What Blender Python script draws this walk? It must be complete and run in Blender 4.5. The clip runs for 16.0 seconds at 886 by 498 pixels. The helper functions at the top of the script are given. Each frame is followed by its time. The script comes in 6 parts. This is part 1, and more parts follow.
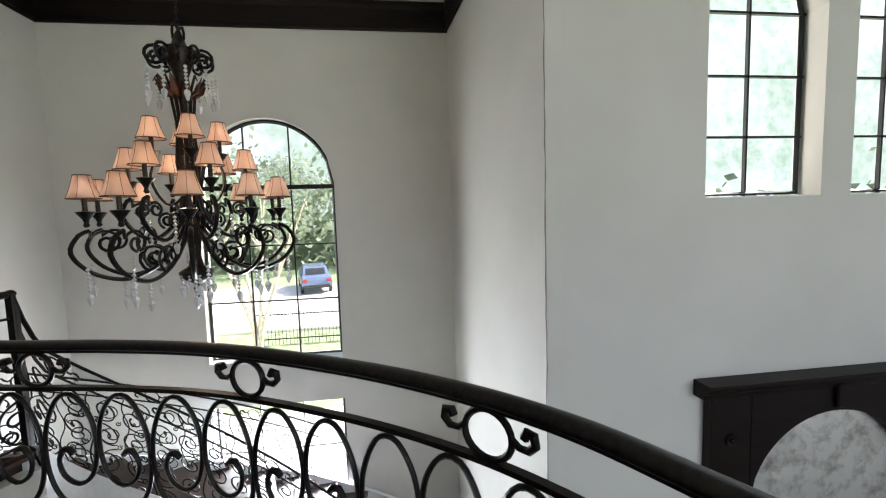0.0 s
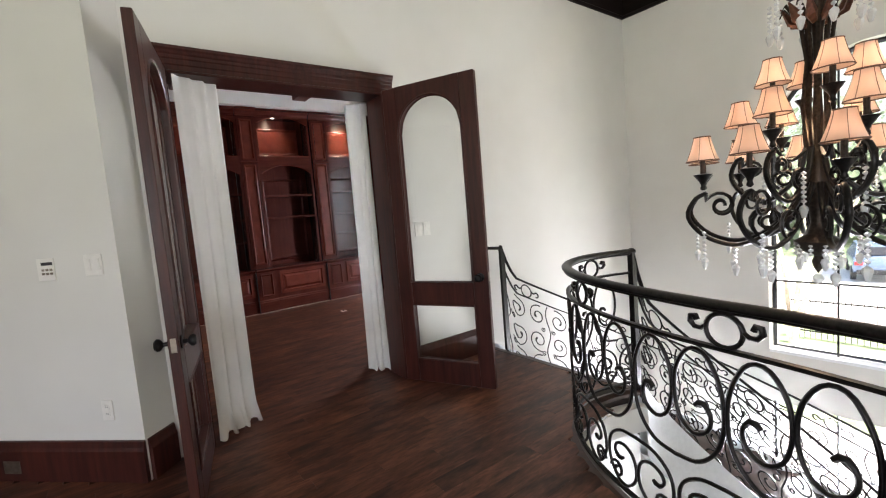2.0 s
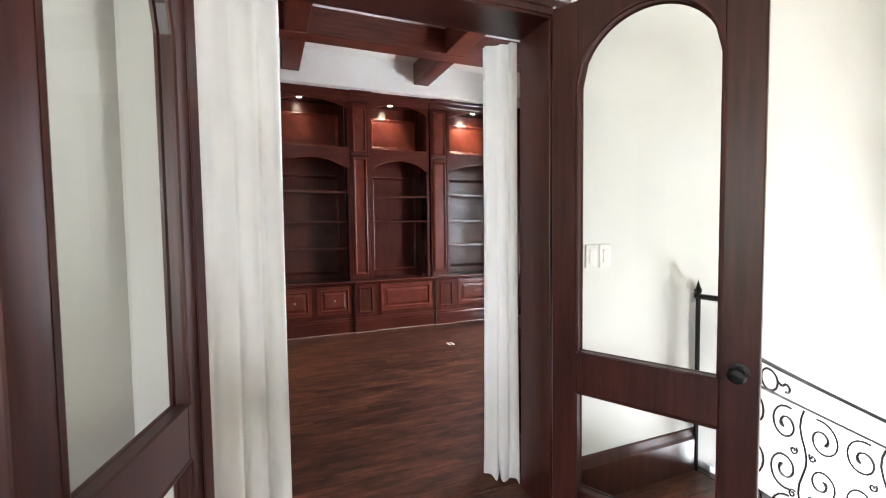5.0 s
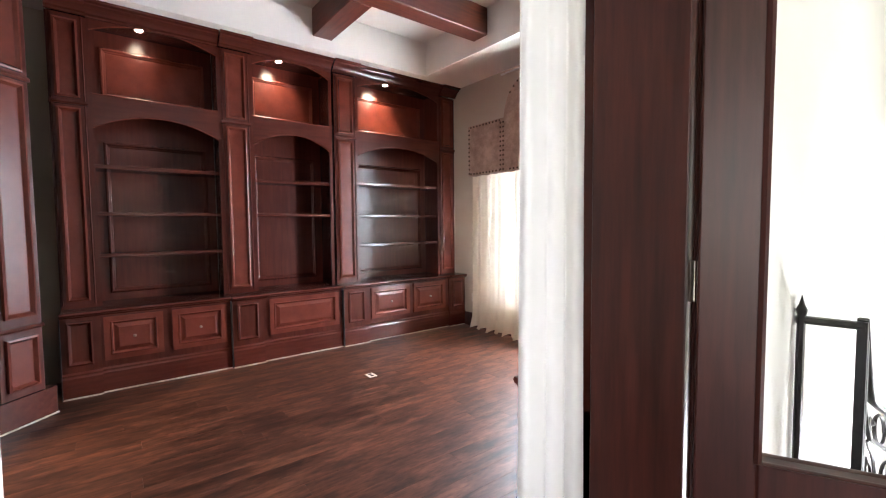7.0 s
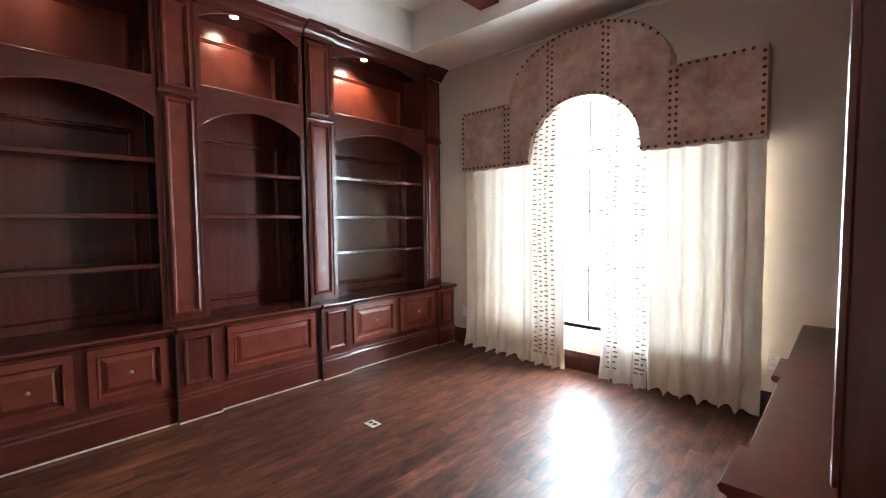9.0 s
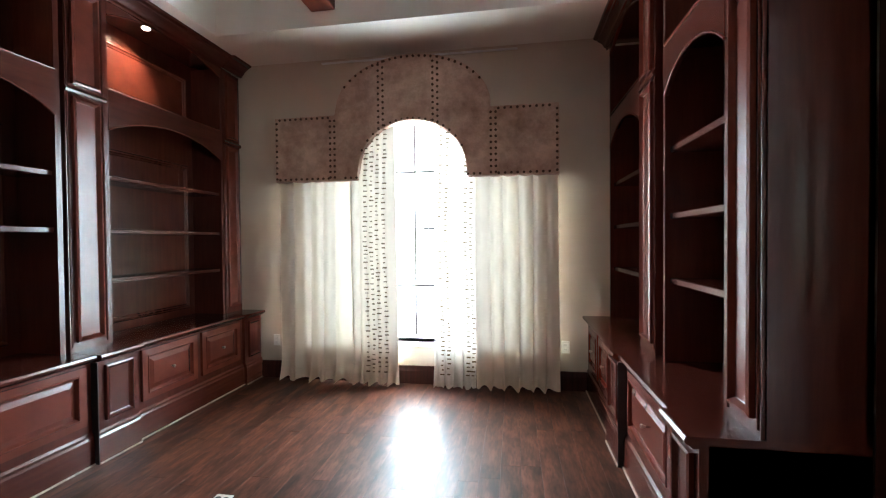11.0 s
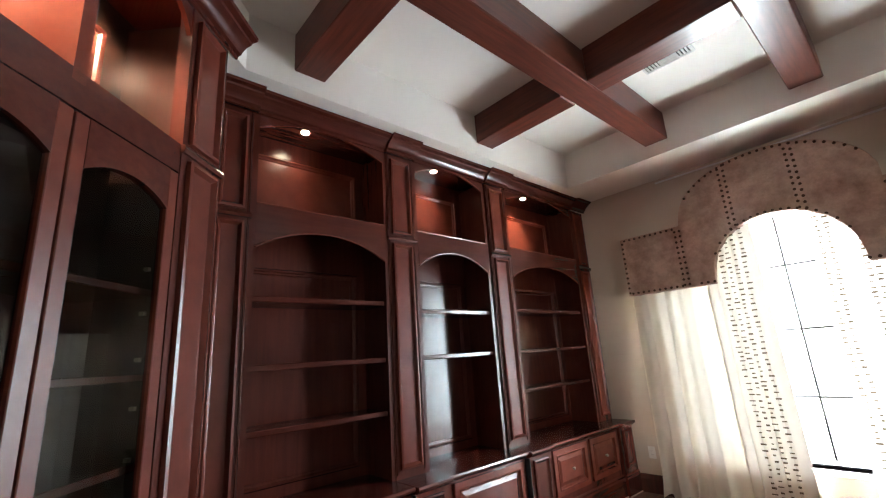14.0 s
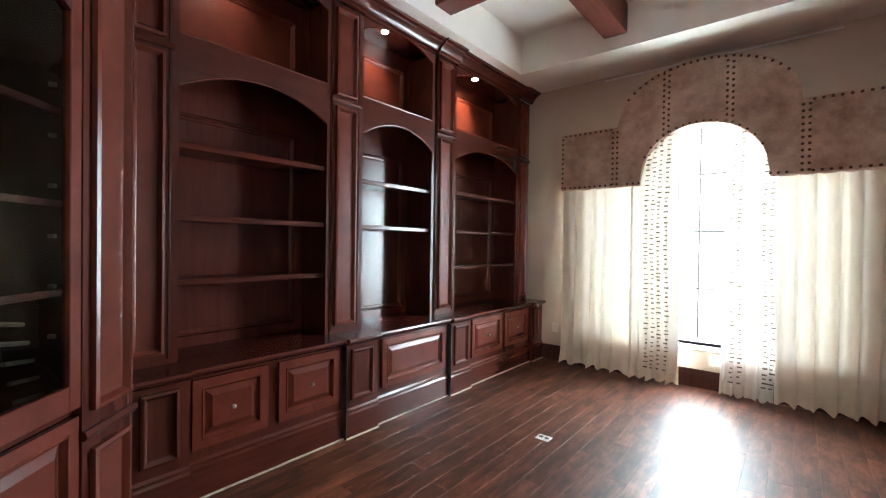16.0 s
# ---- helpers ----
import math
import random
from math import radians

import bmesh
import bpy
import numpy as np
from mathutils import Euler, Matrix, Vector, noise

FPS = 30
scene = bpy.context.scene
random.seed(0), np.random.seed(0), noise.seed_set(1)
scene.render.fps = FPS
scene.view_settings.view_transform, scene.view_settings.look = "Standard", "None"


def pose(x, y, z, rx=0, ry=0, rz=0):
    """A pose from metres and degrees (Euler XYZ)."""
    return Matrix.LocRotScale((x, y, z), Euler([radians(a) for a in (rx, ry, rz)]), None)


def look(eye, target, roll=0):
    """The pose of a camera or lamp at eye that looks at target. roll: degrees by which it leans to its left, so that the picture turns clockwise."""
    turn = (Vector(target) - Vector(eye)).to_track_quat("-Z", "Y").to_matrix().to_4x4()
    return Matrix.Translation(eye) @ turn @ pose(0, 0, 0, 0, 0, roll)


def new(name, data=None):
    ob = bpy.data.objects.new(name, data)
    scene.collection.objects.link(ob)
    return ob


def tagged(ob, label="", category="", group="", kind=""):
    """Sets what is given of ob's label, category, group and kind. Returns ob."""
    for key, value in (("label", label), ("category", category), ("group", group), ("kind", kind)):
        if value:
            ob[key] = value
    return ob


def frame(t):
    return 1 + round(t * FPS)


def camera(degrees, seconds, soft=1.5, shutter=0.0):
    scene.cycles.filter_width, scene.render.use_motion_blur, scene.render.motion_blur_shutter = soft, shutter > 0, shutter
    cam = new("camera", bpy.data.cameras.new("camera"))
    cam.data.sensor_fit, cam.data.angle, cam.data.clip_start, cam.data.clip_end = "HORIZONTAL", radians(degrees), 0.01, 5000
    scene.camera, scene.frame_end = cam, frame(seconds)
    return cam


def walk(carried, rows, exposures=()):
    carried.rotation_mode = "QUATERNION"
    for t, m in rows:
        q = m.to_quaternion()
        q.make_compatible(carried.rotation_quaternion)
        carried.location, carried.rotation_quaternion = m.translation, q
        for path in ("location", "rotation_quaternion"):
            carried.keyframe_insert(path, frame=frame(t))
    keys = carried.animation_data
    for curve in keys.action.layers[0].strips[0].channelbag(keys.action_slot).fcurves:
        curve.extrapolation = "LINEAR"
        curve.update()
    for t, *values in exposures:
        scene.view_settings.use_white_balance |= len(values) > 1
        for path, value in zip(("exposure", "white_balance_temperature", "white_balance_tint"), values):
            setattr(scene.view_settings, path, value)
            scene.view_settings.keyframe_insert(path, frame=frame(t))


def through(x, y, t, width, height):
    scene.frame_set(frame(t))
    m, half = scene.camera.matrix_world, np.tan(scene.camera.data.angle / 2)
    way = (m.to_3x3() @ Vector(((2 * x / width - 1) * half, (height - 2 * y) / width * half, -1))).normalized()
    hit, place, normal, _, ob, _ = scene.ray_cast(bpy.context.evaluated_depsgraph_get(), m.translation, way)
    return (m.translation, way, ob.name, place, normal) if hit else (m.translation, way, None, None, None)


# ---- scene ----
cam = camera(91.7, 16.0, 1.15)
PATH = [
    (0, (-0.04, 0.164, 1.467), (0.227, 2.138, 1.291), -1.7),
    (0.5, (-0.193, 0.161, 1.462), (-0.394, 2.145, 1.306), -1.1),
    (1, (-0.4, 0.157, 1.466), (-1.133, 2.014, 1.356), -2.5),
    (1.5, (-0.549, 0.193, 1.449), (-1.756, 1.782, 1.32), -3.9),
    (2, (-0.694, 0.216, 1.44), (-2.291, 1.406, 1.261), -4.7),
    (2.5, (-0.945, 0.262, 1.433), (-2.687, 1.234, 1.289), -2.8),
    (3, (-1.184, 0.328, 1.45), (-2.988, 1.179, 1.304), -2.4),
    (3.5, (-1.425, 0.481, 1.453), (-3.273, 1.234, 1.32), -2.3),
    (3.7, (-1.516, 0.538, 1.462), (-3.375, 1.265, 1.332), -2.2),
    (5.8, (-2.59, 0.9, 1.402), (-4.42, 1.702, 1.338), 0.1),
    (6, (-2.722, 0.918, 1.388), (-4.538, 1.754, 1.342), -0.1),
    (6.5, (-3.094, 0.93, 1.413), (-4.767, 2.022, 1.339), -0.4),
    (7, (-3.403, 0.965, 1.412), (-4.979, 2.19, 1.302), -0.5),
    (7.5, (-3.709, 0.99, 1.474), (-5.221, 2.294, 1.364), 0.0),
    (8, (-3.943, 1.053, 1.468), (-5.431, 2.388, 1.396), 0.1),
    (8.2, (-4.036, 1.082, 1.479), (-5.514, 2.427, 1.404), 0.0),
    (10.3, (-5.133, 0.781, 1.42), (-5.973, 2.594, 1.317), -0.1),
    (10.5, (-5.191, 0.771, 1.417), (-5.888, 2.644, 1.341), 0.1),
    (11, (-5.346, 0.712, 1.444), (-5.671, 2.685, 1.408), -0.5),
    (11.5, (-5.513, 0.546, 1.45), (-5.754, 2.532, 1.456), -1.6),
    (12, (-5.611, 0.363, 1.473), (-5.997, 2.315, 1.675), -2.6),
    (12.5, (-5.558, 0.291, 1.544), (-6.106, 2.155, 2.017), -3.5),
    (13, (-5.449, 0.26, 1.569), (-6.265, 2.001, 2.119), -4.5),
    (13.5, (-5.435, 0.18, 1.565), (-6.649, 1.67, 2.118), -2.4),
    (14, (-5.546, 0.02, 1.531), (-6.98, 1.326, 2.019), -3.8),
    (14.5, (-5.616, -0.087, 1.513), (-7.173, 1.11, 1.891), -3.0),
    (15, (-5.625, -0.114, 1.484), (-7.217, 1.076, 1.708), -1.7),
    (15.5, (-5.626, -0.096, 1.46), (-7.154, 1.192, 1.535), -0.2),
    (16, (-5.572, -0.025, 1.408), (-6.844, 1.519, 1.386), 0.8),
]
EXPOSURES = [(0.0, 1.7, 6250, 12), (0.5, 1.65, 6250, 14), (1.0, 2.0, 6050, 12), (1.5, 2.2, 6250, 13), (2.0, 2.45, 6450, 15), (2.5, 2.7, 6550, 17), (3.0, 2.95, 6500, 16), (3.7, 3.1, 6450, 15), (6.0, 3.35, 6350, 13), (7.0, 3.5, 6450, 16), (8.0, 3.45, 6400, 15), (10.5, 2.85, 6200, 5), (11.5, 2.85, 6200, 5), (13.0, 3.0, 6550, 9), (14.0, 3.1, 6500, 8), (15.0, 3.35, 6500, 11), (16.0, 3.2, 6350, 6)]
walk(cam, [(t, look(eye, target, roll)) for t, eye, target, roll in PATH], EXPOSURES)

# ---- world, sun, large lights ----
world = bpy.data.worlds.new("sky_world")
scene.world = world
world.use_nodes = True
wn = world.node_tree.nodes
sky = wn.new("ShaderNodeTexSky")
sky.sky_type = "NISHITA"
sky.sun_disc = False
sky.dust_density = 4.0
sky.sun_elevation = radians(41.6)
sky.sun_rotation = radians(80.5)
wn["Background"].inputs[1].default_value = 0.15
world.node_tree.links.new(sky.outputs[0], wn["Background"].inputs[0])
sun = new("sun", bpy.data.lights.new("sun", "SUN"))
sun.data.energy, sun.data.angle, sun.data.color = 5.0, radians(0.6), (1.0, 0.95, 0.88)
sun.matrix_world = look((30, 5, 27), (0, 0, 0))


def area_lamp(name, eye, target, w, h, power, color=(1, 1, 1)):
    ob = new(name, bpy.data.lights.new(name, "AREA"))
    ob.data.shape, ob.data.size, ob.data.size_y, ob.data.energy, ob.data.color = "RECTANGLE", w, h, power, color
    ob.matrix_world = look(eye, target)
    return ob


def spot_lamp(name, eye, target, power, cone=95, color=(1.0, 0.78, 0.55), size=0.05):
    ob = new(name, bpy.data.lights.new(name, "SPOT"))
    ob.data.energy, ob.data.spot_size, ob.data.spot_blend, ob.data.color, ob.data.shadow_soft_size = power, radians(cone), 0.5, color, size
    ob.matrix_world = look(eye, target)
    return ob


# daylight in the study and stair windows, and in unseen openings added to the south wall
area_lamp("study_window_daylight", (-6.35, 5.34, 1.68), (-6.35, 0, 1.5), 2.3, 2.5, 180, (0.85, 0.935, 1.05))
area_lamp("living_opening_daylight", (4.0, -4.4, 1.4), (2.0, 0.6, 1.2), 3.4, 3.4, 43, (0.94, 0.97, 1.04))
area_lamp("landing_opening_daylight", (-0.6, -4.35, 1.9), (-0.9, 0, 1.3), 2.8, 2.2, 6.5, (1.0, 0.90, 0.79))
area_lamp("stair_window_daylight", (-1.48, 6.16, -2.1), (-1.48, 0, -1.6), 1.6, 2.1, 180, (0.91, 0.95, 1.0))

# ---- materials ----


def nodes_of(name):
    m = bpy.data.materials.new(name)
    m.use_nodes = True
    nt = m.node_tree
    return m, nt, nt.nodes["Principled BSDF"]


def ramp(nt, src, stops):
    r = nt.nodes.new("ShaderNodeValToRGB")
    nt.links.new(src, r.inputs[0])
    while len(r.color_ramp.elements) < len(stops):
        r.color_ramp.elements.new(0.5)
    for e, (p, c) in zip(r.color_ramp.elements, stops):
        e.position, e.color = p, (*c, 1)
    return r.outputs[0]


def coords(nt, scale=(1, 1, 1), kind="Object"):
    tc, mp = nt.nodes.new("ShaderNodeTexCoord"), nt.nodes.new("ShaderNodeMapping")
    nt.links.new(tc.outputs[kind], mp.inputs[0])
    mp.inputs["Scale"].default_value = scale
    return mp.outputs[0]


def noise_tex(nt, vec, scale, detail=4, rough=0.55):
    n = nt.nodes.new("ShaderNodeTexNoise")
    nt.links.new(vec, n.inputs["Vector"])
    n.inputs["Scale"].default_value, n.inputs["Detail"].default_value, n.inputs["Roughness"].default_value = scale, detail, rough
    return n.outputs["Fac"]


def bump(nt, bsdf, height, strength, dist=0.01):
    b = nt.nodes.new("ShaderNodeBump")
    b.inputs["Strength"].default_value, b.inputs["Distance"].default_value = strength, dist
    nt.links.new(height, b.inputs["Height"])
    nt.links.new(b.outputs[0], bsdf.inputs["Normal"])


def mix_rgb(nt, fac, a, b, mode="MIX"):
    m = nt.nodes.new("ShaderNodeMix")
    m.data_type, m.blend_type = "RGBA", mode
    for sock, v in ((m.inputs[0], fac), (m.inputs[6], a), (m.inputs[7], b)):
        if isinstance(v, (int, float)):
            sock.default_value = v
        elif isinstance(v, tuple):
            sock.default_value = (*v, 1)
        else:
            nt.links.new(v, sock)
    return m.outputs[2]


def plaster(name, a, b, rough=0.75, grain=160, relief=0.12):
    m, nt, p = nodes_of(name)
    v = coords(nt)
    big = noise_tex(nt, v, 0.9, 3)
    nt.links.new(ramp(nt, big, [(0.35, a), (0.68, b)]), p.inputs["Base Color"])
    p.inputs["Roughness"].default_value = rough
    mixn = nt.nodes.new("ShaderNodeMath")
    mixn.operation = "MULTIPLY_ADD"
    nt.links.new(noise_tex(nt, v, 7, 3), mixn.inputs[0])
    mixn.inputs[1].default_value = 2.5
    nt.links.new(noise_tex(nt, v, grain, 2), mixn.inputs[2])
    bump(nt, p, mixn.outputs[0], relief, 0.004)
    return m


def wood(name, dark, light, rough=0.3, axis="z", coat=0.0, stretch=14, relief=0.05, gloss=0.5):
    m, nt, p = nodes_of(name)
    s = {"x": (1, stretch, stretch), "y": (stretch, 1, stretch), "z": (stretch, stretch, 1)}[axis]
    grain = noise_tex(nt, coords(nt, s), 2.2, 7, 0.62)
    col = ramp(nt, grain, [(0.3, dark), (0.72, light)])
    blotch = noise_tex(nt, coords(nt, (1, 1, 1)), 1.7, 3)
    col = mix_rgb(nt, 0.6, col, ramp(nt, blotch, [(0.3, (0.55, 0.52, 0.52)), (0.7, (1.0, 1.0, 1.0))]), "MULTIPLY")
    nt.links.new(col, p.inputs["Base Color"])
    rr = nt.nodes.new("ShaderNodeMapRange")
    nt.links.new(grain, rr.inputs[0])
    rr.inputs[3].default_value, rr.inputs[4].default_value = rough * 0.85, rough * 1.25
    nt.links.new(rr.outputs[0], p.inputs["Roughness"])
    p.inputs["Specular IOR Level"].default_value = gloss
    p.inputs["Coat Weight"].default_value = coat
    bump(nt, p, grain, relief, 0.002)
    return m


def floorboard(name):
    """Hand-scraped walnut: long soft grain, dark knots, a tone of its own for each board, satin varnish."""
    m, nt, p = nodes_of(name)
    oi = nt.nodes.new("ShaderNodeObjectInfo")
    add = nt.nodes.new("ShaderNodeVectorMath")
    add.operation = "MULTIPLY_ADD"
    nt.links.new(oi.outputs["Random"], add.inputs[0])
    add.inputs[1].default_value = (37, 53, 71)
    nt.links.new(coords(nt, (9, 1.8, 9)), add.inputs[2])
    grain = noise_tex(nt, add.outputs[0], 1.5, 5, 0.55)
    fine = noise_tex(nt, add.outputs[0], 7.0, 4, 0.6)
    col = ramp(nt, grain, [(0.30, (0.046, 0.0162, 0.0104)), (0.5, (0.122, 0.0445, 0.0255)), (0.72, (0.205, 0.080, 0.046))])
    col = mix_rgb(nt, 0.85, col, ramp(nt, fine, [(0.34, (0.45, 0.42, 0.40)), (0.58, (1.0, 1.0, 1.0))]), "MULTIPLY")
    av = nt.nodes.new("ShaderNodeVectorMath")
    av.operation = "MULTIPLY_ADD"
    nt.links.new(oi.outputs["Random"], av.inputs[0])
    av.inputs[1].default_value = (91, 17, 29)
    nt.links.new(coords(nt, (3.2, 1.3, 3)), av.inputs[2])
    knots = noise_tex(nt, av.outputs[0], 2.4, 3, 0.6)
    col = mix_rgb(nt, 0.8, col, ramp(nt, knots, [(0.37, (0.26, 0.22, 0.20)), (0.50, (0.92, 0.91, 0.90)), (0.68, (1.28, 1.22, 1.16))]), "MULTIPLY")
    tone = ramp(nt, oi.outputs["Random"], [(0.0, (0.74, 0.73, 0.72)), (0.3, (0.93, 0.91, 0.90)), (0.75, (1.0, 0.98, 0.96)), (1.0, (1.14, 1.11, 1.08))])
    col = mix_rgb(nt, 1.0, col, tone, "MULTIPLY")
    nt.links.new(col, p.inputs["Base Color"])
    wear = noise_tex(nt, coords(nt, (1, 1, 1), "Generated"), 2.0, 3)
    rr = nt.nodes.new("ShaderNodeMapRange")
    nt.links.new(wear, rr.inputs[0])
    rr.inputs[3].default_value, rr.inputs[4].default_value = 0.38, 0.50
    nt.links.new(rr.outputs[0], p.inputs["Roughness"])
    p.inputs["Specular IOR Level"].default_value = 0.34
    bump(nt, p, fine, 0.05, 0.002)
    return m


def suede(name):
    """Brushed nap: broad cloudy patches over small lighter and darker scuffs."""
    m, nt, p = nodes_of(name)
    v = coords(nt)
    col = ramp(nt, noise_tex(nt, v, 2.6, 6, 0.68), [(0.34, (0.37, 0.235, 0.178)), (0.5, (0.55, 0.385, 0.305)), (0.68, (0.72, 0.55, 0.455))])
    scuff = noise_tex(nt, v, 17, 5, 0.65)
    col = mix_rgb(nt, 0.6, col, ramp(nt, scuff, [(0.36, (0.68, 0.66, 0.65)), (0.6, (1.0, 1.0, 1.0))]), "MULTIPLY")
    nt.links.new(col, p.inputs["Base Color"])
    p.inputs["Roughness"].default_value = 0.9
    p.inputs["Sheen Weight"].default_value = 0.15
    bump(nt, p, scuff, 0.25, 0.004)
    return m


def plain(name, color, rough=0.5, metal=0.0, var=0.15, scale=30, emit=None, relief=0.0, gloss=0.5):
    m, nt, p = nodes_of(name)
    n = noise_tex(nt, coords(nt), scale, 4)
    lo = tuple(max(0, c * (1 - var)) for c in color)
    hi = tuple(min(1, c * (1 + var)) for c in color)
    nt.links.new(ramp(nt, n, [(0.3, lo), (0.7, hi)]), p.inputs["Base Color"])
    p.inputs["Roughness"].default_value, p.inputs["Metallic"].default_value = rough, metal
    p.inputs["Specular IOR Level"].default_value = gloss
    if relief:
        bump(nt, p, n, relief, 0.003)
    if emit:
        p.inputs["Emission Color"].default_value = (*emit[0], 1)
        p.inputs["Emission Strength"].default_value = emit[1]
    return m


def cloth(name, color, through=0.35, weave=420, rough=0.9, open_share=0.0):
    m, nt, p = nodes_of(name)
    v = coords(nt)
    n = noise_tex(nt, v, 3.5, 4)
    col = ramp(nt, n, [(0.3, tuple(c * 0.9 for c in color)), (0.7, color)])
    nt.links.new(col, p.inputs["Base Color"])
    p.inputs["Roughness"].default_value = rough
    bump(nt, p, noise_tex(nt, v, weave, 2), 0.2, 0.002)
    tr, mx = nt.nodes.new("ShaderNodeBsdfTranslucent"), nt.nodes.new("ShaderNodeMixShader")
    nt.links.new(col, tr.inputs[0])
    mx.inputs[0].default_value = through
    nt.links.new(p.outputs[0], mx.inputs[1])
    nt.links.new(tr.outputs[0], mx.inputs[2])
    last = mx.outputs[0]
    if open_share:
        tp, m2 = nt.nodes.new("ShaderNodeBsdfTransparent"), nt.nodes.new("ShaderNodeMixShader")
        m2.inputs[0].default_value = open_share
        nt.links.new(last, m2.inputs[1])
        nt.links.new(tp.outputs[0], m2.inputs[2])
        last = m2.outputs[0]
    nt.links.new(last, nt.nodes["Material Output"].inputs[0])
    return m


def glass(name, color=(0.95, 0.97, 0.96), rough=0.0, gloss=0.022):
    m, nt, p = nodes_of(name)
    tp, gl, mx, lw, pw, ml = (nt.nodes.new("ShaderNode" + k) for k in ("BsdfTransparent", "BsdfGlossy", "MixShader", "LayerWeight", "Math", "Math"))
    tp.inputs[0].default_value = (*color, 1)
    gl.inputs["Roughness"].default_value = rough
    # Schlick's gloss, the same from both sides of the pane
    lw.inputs["Blend"].default_value = 0.5
    pw.operation, pw.inputs[1].default_value = "POWER", 5.0
    ml.operation, ml.inputs[1].default_value, ml.inputs[2].default_value = "MULTIPLY_ADD", 0.8, gloss
    nt.links.new(lw.outputs["Facing"], pw.inputs[0])
    nt.links.new(pw.outputs[0], ml.inputs[0])
    nt.links.new(ml.outputs[0], mx.inputs[0])
    nt.links.new(tp.outputs[0], mx.inputs[1])
    nt.links.new(gl.outputs[0], mx.inputs[2])
    nt.links.new(mx.outputs[0], nt.nodes["Material Output"].inputs[0])
    return m


M_WALL = plaster("cream_wall_paint", (0.615, 0.60, 0.565), (0.67, 0.655, 0.62))
M_STUDY = plaster("tan_wall_paint", (0.54, 0.455, 0.375), (0.61, 0.525, 0.44))
M_CEIL = plaster("white_ceiling_paint", (0.66, 0.64, 0.58), (0.72, 0.70, 0.64), relief=0.08)
M_TRAY = plaster("cream_ceiling_paint", (0.77, 0.745, 0.69), (0.83, 0.805, 0.75), relief=0.08)
M_CAB = wood("mahogany_cabinet", (0.066, 0.0150, 0.0100), (0.096, 0.0220, 0.0140), 0.24, "z", 0.0, relief=0.015, gloss=0.42)
M_CABH = wood("mahogany_rail", (0.068, 0.0155, 0.0102), (0.102, 0.0235, 0.0148), 0.20, "y", 0.0, relief=0.015, gloss=0.5)
M_CABX = wood("mahogany_rail_across", (0.068, 0.0155, 0.0102), (0.102, 0.0235, 0.0148), 0.20, "x", 0.0, relief=0.015, gloss=0.5)
M_CABP = plain("mahogany_panel", (0.124, 0.0268, 0.0166), 0.27, 0, 0.16, 7, gloss=0.42)
M_DOOR = wood("dark_walnut_door", (0.026, 0.0078, 0.0060), (0.078, 0.0205, 0.0148), 0.33, "z", 0.0, gloss=0.35)
M_BEAM = wood("stained_beam", (0.082, 0.0215, 0.0135), (0.185, 0.050, 0.030), 0.32, "y", 0.0, gloss=0.4)
M_BEAMX = wood("stained_beam_across", (0.082, 0.0215, 0.0135), (0.185, 0.050, 0.030), 0.32, "x", 0.0, gloss=0.4)
M_CORN = wood("ebony_cornice", (0.006, 0.004, 0.0035), (0.016, 0.009, 0.007), 0.42, "x", 0.0, gloss=0.18)
M_PLANK = floorboard("walnut_floor_plank")
M_SUB = plain("subfloor", (0.02, 0.012, 0.008), 0.8)
M_TREAD = wood("walnut_tread", (0.02, 0.009, 0.006), (0.07, 0.03, 0.017), 0.3, "x", 0.3)
M_IRON = plain("dark_wrought_iron", (0.018, 0.016, 0.015), 0.36, 0.75, 0.4, 60, relief=0.15)
M_BRONZE = plain("aged_bronze", (0.035, 0.025, 0.019), 0.42, 0.7, 0.5, 45, relief=0.2)
M_RUST = plain("copper_leaf_gilt", (0.12, 0.048, 0.03), 0.45, 0.6, 0.4, 50, relief=0.2)
M_KNOB = plain("black_iron_knob", (0.012, 0.011, 0.011), 0.35, 0.6, 0.3)
M_PULL = plain("pewter_pull", (0.28, 0.24, 0.2), 0.35, 0.9, 0.2)
M_DRAPE = cloth("white_linen", (0.85, 0.835, 0.815), 0.15)
M_SHEER = cloth("ivory_sheer", (0.87, 0.795, 0.665), 0.018, open_share=0.003)
M_DOTTED = cloth("white_voile", (0.84, 0.82, 0.76), 0.05, open_share=0.05)
M_SUEDE = suede("taupe_suede")
M_NAIL = plain("bronze_nailhead", (0.10, 0.06, 0.04), 0.4, 0.8)
M_TUFT = plain("brown_tuft_thread", (0.17, 0.125, 0.075), 0.9)
M_GLASS = glass("window_glass")
# grey tint added to the panes to imitate shade inside the cabinet
M_DIM_GLASS = glass("shade_tinted_cabinet_glass", (0.50, 0.54, 0.52), gloss=0.055)
# mahogany lining with the cabinet's inner shade put into its colour
M_INSIDE = wood("shade_darkened_cabinet_lining", (0.020, 0.0085, 0.0065), (0.036, 0.014, 0.010), 0.3, "z", 0.0, relief=0.0, gloss=0.3)
M_WHITE = plain("white_plastic", (0.72, 0.70, 0.66), 0.4, 0, 0.05)
M_DARK = plain("black_plastic", (0.015, 0.015, 0.016), 0.4)
M_VENT = plain("white_enamel", (0.62, 0.62, 0.60), 0.45, 0, 0.06)
M_FRAME = plain("black_steel_sash", (0.016, 0.017, 0.019), 0.4, 0.4)
M_SILL = plain("white_sill_paint", (0.75, 0.76, 0.78), 0.45, 0, 0.04)
M_SHADE = cloth("peach_silk_shade", (0.86, 0.61, 0.47), 0.6, 500, 0.8)
M_TRIMB = plain("brown_gimp", (0.14, 0.07, 0.045), 0.8)
